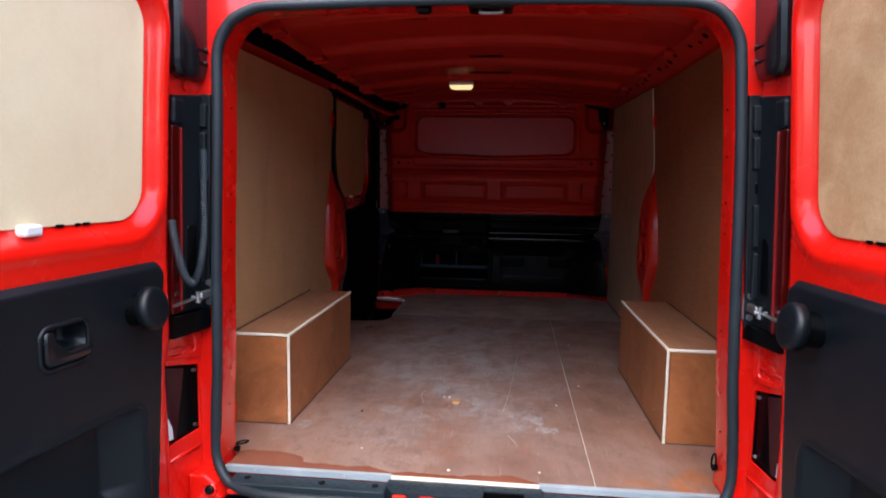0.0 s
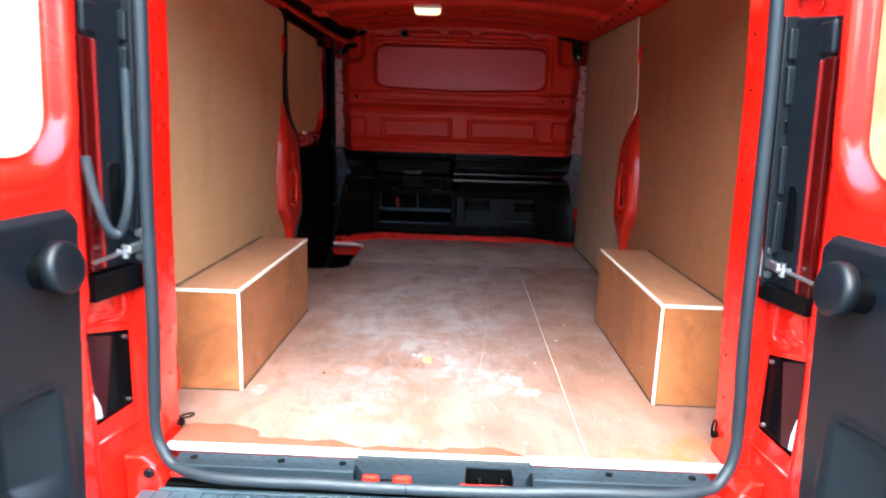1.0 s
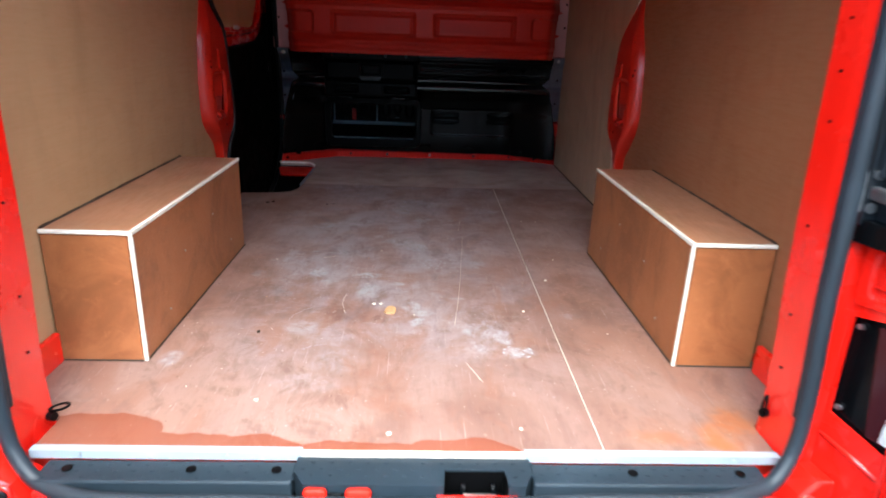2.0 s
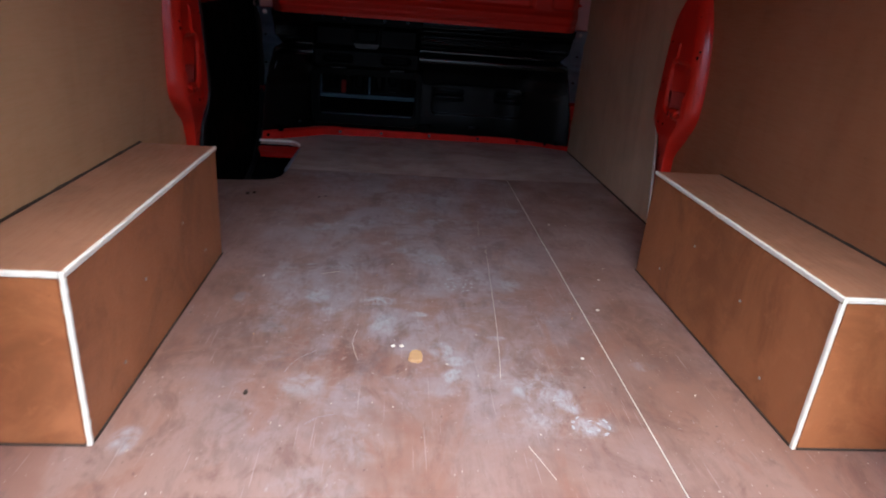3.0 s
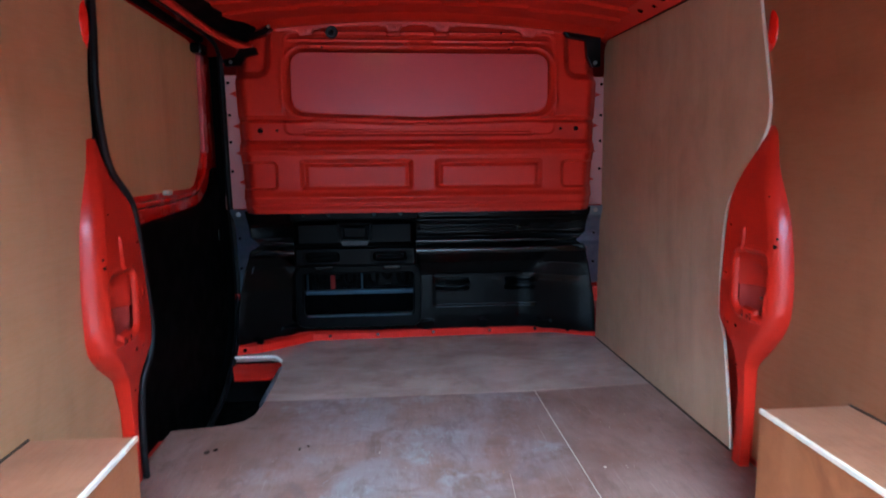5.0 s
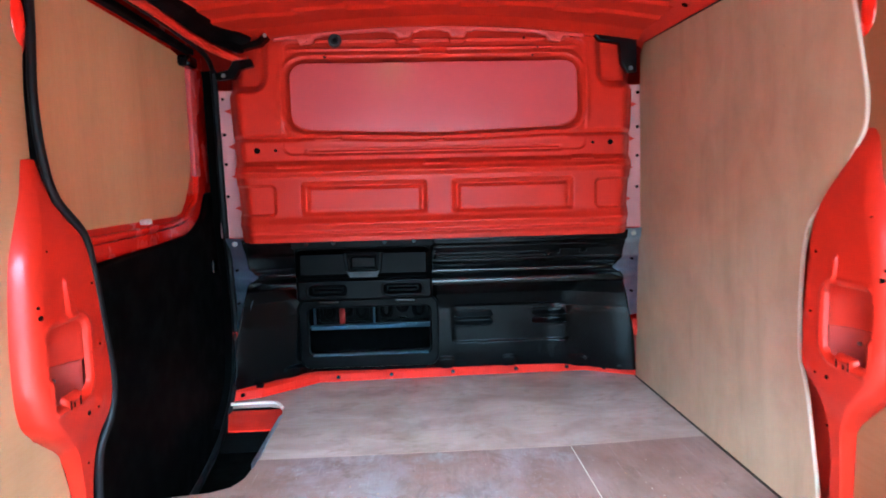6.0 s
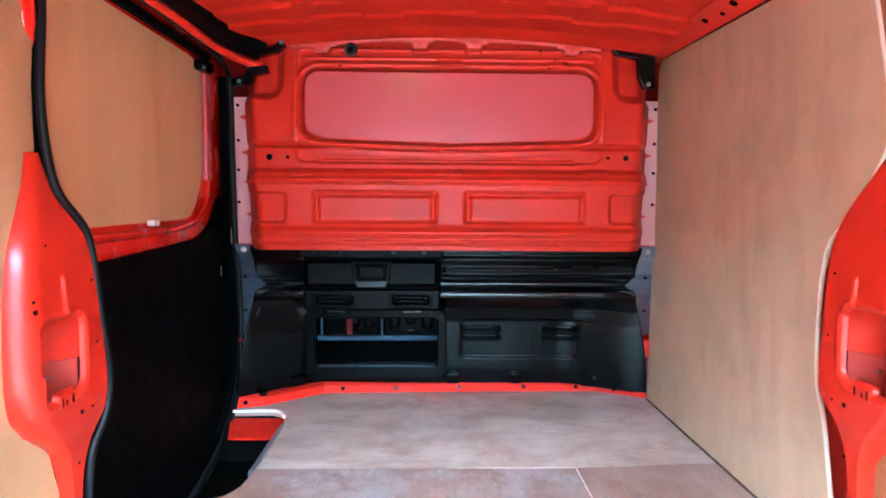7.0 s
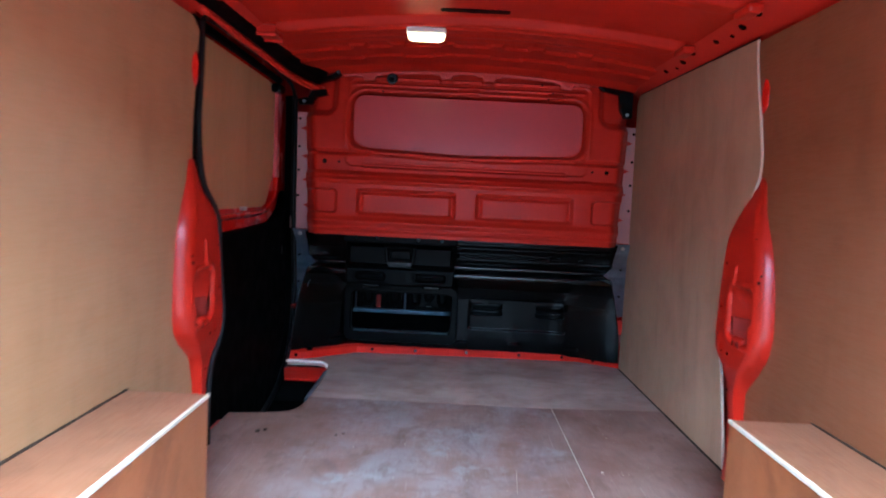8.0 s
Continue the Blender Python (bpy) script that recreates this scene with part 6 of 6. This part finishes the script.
# ---- rear doors ----
for s, tilt in ((-1, 0.09), (1, 0.09)):
    rear_door = thing("rear_door", "open red rear door with plywood window panel, dark grey trim and a black lever handle" if s < 0 else "open red rear door with figured plywood window panel and plain dark grey trim", "rear door", (s * 0.73, -0.17, SILL + 0.3), "rear doors")

    def at(d, n, z, s=s, tilt=tilt):
        """d from the hinge edge outward, n through the door away from the load space, z up."""
        return (s * (0.730 + tilt * d + n), -0.166 - d, z)

    def near(z, s=s):
        """Where the trim begins, measured from the hinge edge."""
        return (0.040 if s < 0 else 0.030) + 0.085 * min(max(0.58 - z, 0), 0.55)

    def face(d, z, at=at):
        w = rr(d, z, 0.070, 0.66, 0.722, 1.25, 0.085)
        n = 0.030 * (1 - ease(w, -0.004, 0.040)) - 0.004 * math.exp(-((w - 0.048) / 0.012) ** 2)
        n += 0.020 * ease(d, 0.018, 0.0) + 0.02 * ease(z, 1.31, 1.335) + (0.034 if s < 0 else 0.009) * ease(d, 0.045, 0.0) * ease(z, 0.44, 0.26)
        n += 0.058 * (1 - ease(rr(d, z, near(z) + 0.008, 0.682, -0.06, 0.612, 0.03), -0.010, 0.0))
        return at(d, n, z)

    kid("inner_frame", sheet(span(0, 0.73, 90), span(-0.10, 1.335, 170), face, None, Vector((s * 0.05, 0, 0))), RED, rear_door, "red pressed inner frame", True)
    sheet_ = plate(round_rect(0.073, 0.657, 0.725, 1.247, 0.08, 8), "x", 0.026, 0.033)
    for v in sheet_.verts:
        v.co = at(v.co.y, v.co.x, v.co.z)
    kid("window_panel", sheet_, PLY_REAR if s < 0 else PLY_FIGURED, rear_door, "pale plywood window panel")

    def trim(d, z, at=at, s=s):
        n = -0.014 + 0.014 * ease(-rr(d, z, near(z), 0.690, -0.07, 0.620, 0.035), 0.012, 0.0)
        top = 0.289 + 0.03 * (d - 0.15)
        n += 0.056 * slope(top - z, 0.0, 0.010) * slope(d, 0.148, 0.222) * slope(d, 0.60, 0.54) * slope(z, 0.035, 0.110)
        n -= 0.004 * math.exp(-((rr(d, z, 0.142, 0.60, 0.03, top, 0.045) - 0.008) / 0.007) ** 2)
        if s < 0:
            n += 0.008 * (1 - ease(rr(d, z, 0.306, 0.419, 0.453, 0.532, 0.020), -0.006, 0.002))
            n += 0.050 * (1 - ease(rr(d, z, 0.303, 0.386, 0.479, 0.526, 0.016), -0.008, 0.002))
        return at(d, n, z)

    keep = lambda d, z: rr(d, z, near(z), 0.690, -0.07, 0.620, 0.035) < 0.002
    kid("trim_panel", sheet(span(0.026, 0.692, 132), span(-0.072, 0.622, 130), trim, keep, Vector((s * 0.012, 0, 0))), TRIM, rear_door, "dark grey grained plastic trim", True)
    if s < 0:
        ring_ = [at(d, -0.0135, z) for d, z in round_rect(0.302, 0.423, 0.449, 0.536, 0.024, 5)]
        kid("handle_rim", tube(ring_, 0.0048, 8, True), TRIM, rear_door, "raised rim round the handle recess", True)
        lever = plate([(0.414, 0.522), (0.408, 0.528), (0.392, 0.526), (0.384, 0.508), (0.374, 0.488), (0.352, 0.478), (0.322, 0.484), (0.308, 0.482), (0.303, 0.472), (0.312, 0.460), (0.350, 0.456), (0.404, 0.458), (0.414, 0.468)], "x", -0.002, -0.020, bevel=0.006)
        for v in lever.verts:
            v.co = at(v.co.y, v.co.x - 0.008 * ease(v.co.y, 0.36, 0.31), v.co.z)
        kid("door_handle", lever, GLOSSY, rear_door, "black lever handle", True)
    hub = Vector((-0.685 if s < 0 else 0.681, -0.322, 0.527 if s < 0 else 0.540))
    way = Vector((-s, 0.0, 0.14)).normalized()
    kid("stop_base", disc(hub - way * 0.058, way, 0.037, 0.044, 26, 0.004), BLACK, rear_door)
    kid("door_stop", disc(hub - way * 0.015, way, 0.050, 0.026, 40, 0.011), TRIM, rear_door, "large round rubber stop", True)
    kid("stop_screw", disc(hub + way * 0.0125, way, 0.003, 0.002, 10), TRIM, rear_door)
    # black slips that draw the shadow gaps between ply and red frame
    for d, half in ((0.320, 0.010), (0.273, 0.007), (0.249, 0.009)) if s < 0 else ((0.239, 0.009), (0.270, 0.013)):
        c = at(d, 0.0255, 0.7255)
        kid("packing", box((c[0] - 0.002, c[1] - half, c[2] - 0.004), (c[0] + 0.002, c[1] + half, c[2] + 0.002), 0.001), MATT, rear_door, "dark bit drawn as the shadow gap under the window panel")
    if s < 0:
        c = at(0.400, 0.012, 0.722)
        kid("clip", box((c[0] - 0.02, c[1] - 0.022, c[2] - 0.012), (c[0] + 0.006, c[1] + 0.022, c[2] + 0.010), 0.005), WHITE, rear_door, "white clip")
    kid("hinge_arm", plate([(s * 0.698, -0.026), (s * 0.748, -0.026), (s * 0.758, -0.168), (s * 0.727, -0.168)], "z", 0.412 if s < 0 else 0.440, 0.468 if s < 0 else 0.478, bevel=0.004), BLACK, rear_door, "black painted lower hinge arm")
    kid("hinge_cover", plate(round_rect(-0.16, -0.008, 1.075, 1.40, 0.04), "x", s * 0.751, s * 0.714, bevel=0.016), GLOSSY, rear_door, "black rounded upper hinge cover")
    for z in (1.12, 1.155):
        kid("hinge_clip", tube([(s * 0.716, -0.020, z), (s * 0.704, -0.055, z + 0.004)], 0.0035, 6), TRIM, rear_door)
    kid("outer_skin", plate([(s * 0.796, -0.168), (s * 0.815, -0.168), (s * 0.882, -0.90), (s * 0.860, -0.90)], "z", -0.10, 1.335), RED, rear_door)
    for o in rear_door.children:
        for v in o.data.vertices:
            v.co.x -= s * tumble(s, v.co.z)

# ---- small things on the floor ----
chip = plate([(-0.090, 0.596), (-0.084, 0.588), (-0.068, 0.585), (-0.060, 0.592), (-0.058, 0.612), (-0.062, 0.626), (-0.072, 0.632), (-0.082, 0.628), (-0.087, 0.616)], "z", 0.0006, 0.007, bevel=0.003)
tagged(part("wood_chip", chip, CHIP), "small orange wood chip on the load floor", "wood chip")
for x, y, r in ((-0.122, 0.651, 0.006), (-0.103, 0.652, 0.006), (-0.645, 1.72, 0.008), (-0.382, 1.718, 0.005), (0.43, 1.512, 0.005), (0.408, 0.858, 0.006), (0.30, 0.62, 0.005), (-0.33, 0.16, 0.005), (-0.05, 0.05, 0.006), (0.21, 0.07, 0.005), (0.47, 1.05, 0.004)):
    bm = bmesh.new()
    bmesh.ops.create_icosphere(bm, subdivisions=1, radius=r)
    for v in bm.verts:
        v.co = (x + v.co.x * (1 + 0.4 * noise.noise(v.co * 300)), y + v.co.y, 0.001 + max(0, v.co.z) * 0.6)
    tagged(part("crumb", bm, MATT if y > 1.6 else EDGE), "tiny crumb of debris on the load floor", "debris", "floor debris")
for pts in ([(0.101, 0.533, 0), (0.112, 0.62, 0), (0.130, 0.80, 0), (0.150, 1.05, 0), (0.168, 1.284, 0)], [(0.119, 0.327, 0), (0.150, 0.244, 0)], [(0.158, 1.36, 0), (0.170, 1.50, 0)], [(-0.205, 0.72, 0), (-0.212, 0.66, 0), (-0.196, 0.59, 0)], [(-0.32, 1.02, 0), (-0.27, 1.045, 0)]):
    tagged(part("scratch", tube([(p[0], p[1], 0.0001) for p in curve(pts, 6)], 0.00045, 4), EDGE), "pale scratch in the floor board", "scratch", "floor scratches", "structure")


def boot_print(x, y, turn, rx, ry, seed):
    """Dried dust print of a boot heel: uneven lugs round an oval and across its middle."""
    bm, rnd = bmesh.new(), random.Random(seed)
    for ring, count in ((1.0, 11), (0.5, 5)):
        for k in range(count):
            if rnd.random() < 0.22:
                continue
            a = 2 * math.pi * k / count + rnd.uniform(-0.12, 0.12)
            c, w, h = Vector((ring * rx * math.cos(a), ring * ry * math.sin(a))), rnd.uniform(0.0035, 0.0065), rnd.uniform(0.0022, 0.0040)
            side, up = Vector((-math.sin(a), math.cos(a))), Vector((math.cos(a), math.sin(a)))
            rimv = [c + side * w * p * rnd.uniform(0.7, 1.1) + up * h * q * rnd.uniform(0.7, 1.1) for p, q in ((-1, -0.6), (0, -1), (1, -0.6), (1, 0.6), (0, 1), (-1, 0.6))]
            lower, upper = [bm.verts.new((p.x, p.y, 0)) for p in rimv], [bm.verts.new((p.x * 0.98, p.y * 0.98, 0.0004)) for p in rimv]
            bm.faces.new(upper)
            for i in range(6):
                bm.faces.new((lower[i - 1], lower[i], upper[i], upper[i - 1]))
    bmesh.ops.transform(bm, matrix=Matrix.Translation((x, y, 0.0003)) @ Matrix.Rotation(turn, 4, "Z"), verts=bm.verts)
    tagged(part("boot_print", bm, DUST), "dried pale boot print on the floor board", "boot print", "boot prints", "structure")


boot_print(0.056, 0.985, 0.2, 0.036, 0.042, 3)
boot_print(-0.004, 1.150, -0.3, 0.036, 0.034, 8)
boot_print(0.250, 0.385, 0.4, 0.036, 0.032, 5)
boot_print(-0.060, 1.625, 0.1, 0.032, 0.042, 9)
for x, y, r in ((-0.401, 0.468, 0.008), (-0.667, 1.708, 0.012), (-0.405, 1.702, 0.008)):
    bm = bmesh.new()
    bmesh.ops.create_icosphere(bm, subdivisions=2, radius=r)
    for v in bm.verts:
        v.co = (x + 0.6 * v.co.x + 0.3 * r * noise.noise(v.co * 220), y + v.co.y * (1 + 0.4 * noise.noise(v.co * 150)), 0.001 + max(0, v.co.z) * 0.35)
    tagged(part("crumb", bm, SEALANT), "dark flake of dried mud on the load floor", "debris", "floor debris")
rnd = random.Random(5)
for k in range(26):
    x, y, r = rnd.uniform(-0.5, 0.55), rnd.uniform(0.12, 2.0), rnd.uniform(0.0014, 0.0032)
    bm = bmesh.new()
    bmesh.ops.create_icosphere(bm, subdivisions=1, radius=r)
    for v in bm.verts:
        v.co = (x + v.co.x * (1 + 0.6 * noise.noise(v.co * 900)), y + v.co.y, 0.0005 + max(0, v.co.z) * 0.6)
    tagged(part("crumb", bm, EDGE if k % 3 else CHIP), "tiny crumb of debris on the load floor", "debris", "floor debris")
for k in range(6):
    x, y, a, n = rnd.uniform(-0.4, 0.35), rnd.uniform(0.3, 1.9), rnd.uniform(-0.9, 0.9), rnd.uniform(0.03, 0.10)
    pts = [(x, y, 0), (x + 0.5 * n * math.sin(a), y + 0.5 * n * math.cos(a), 0), (x + n * math.sin(a + 0.2), y + n * math.cos(a + 0.2), 0)]
    tagged(part("scratch", tube([(p[0], p[1], 0.0001) for p in curve(pts, 4)], 0.00035, 4), DUST), "pale scratch in the floor board", "scratch", "floor scratches", "structure")

# ---- pieces that belong to a part ----
NEST = {"door_handle": "trim_panel", "stop_screw": "door_stop", "hinge_clip": "hinge_cover", "pad": "housing", "clip": "housing", "lens_rim": "lens_edge", "reversing_lens": "lower_housing",
        "cross_pin": "jaw", "nut": "jaw", "bottom_lip": "frame", "frame_lug": "frame", "lock_hole": "lock_cover", "lock_lip": "lock_cover", "striker_plate": "lock_pocket", "lock_stud": "lock_pocket",
        "slit": "pillar_skin", "tag": "grid_bar", "loop": "grid_bar", "grid_post": "grid_bar", "studs": "lock_cover", "pocket_liner": "lock_pocket", "handle_rim": "trim_panel"}
for top in [o for o in scene.collection.all_objects if o.type == "EMPTY" and not o.parent]:
    own = {o.name.split(".")[0]: o for o in top.children}
    for o in list(top.children):
        host = own.get(NEST.get(o.name.split(".")[0], ""))
        if host and host is not o:
            o.parent = host
            o.matrix_parent_inverse = Matrix()
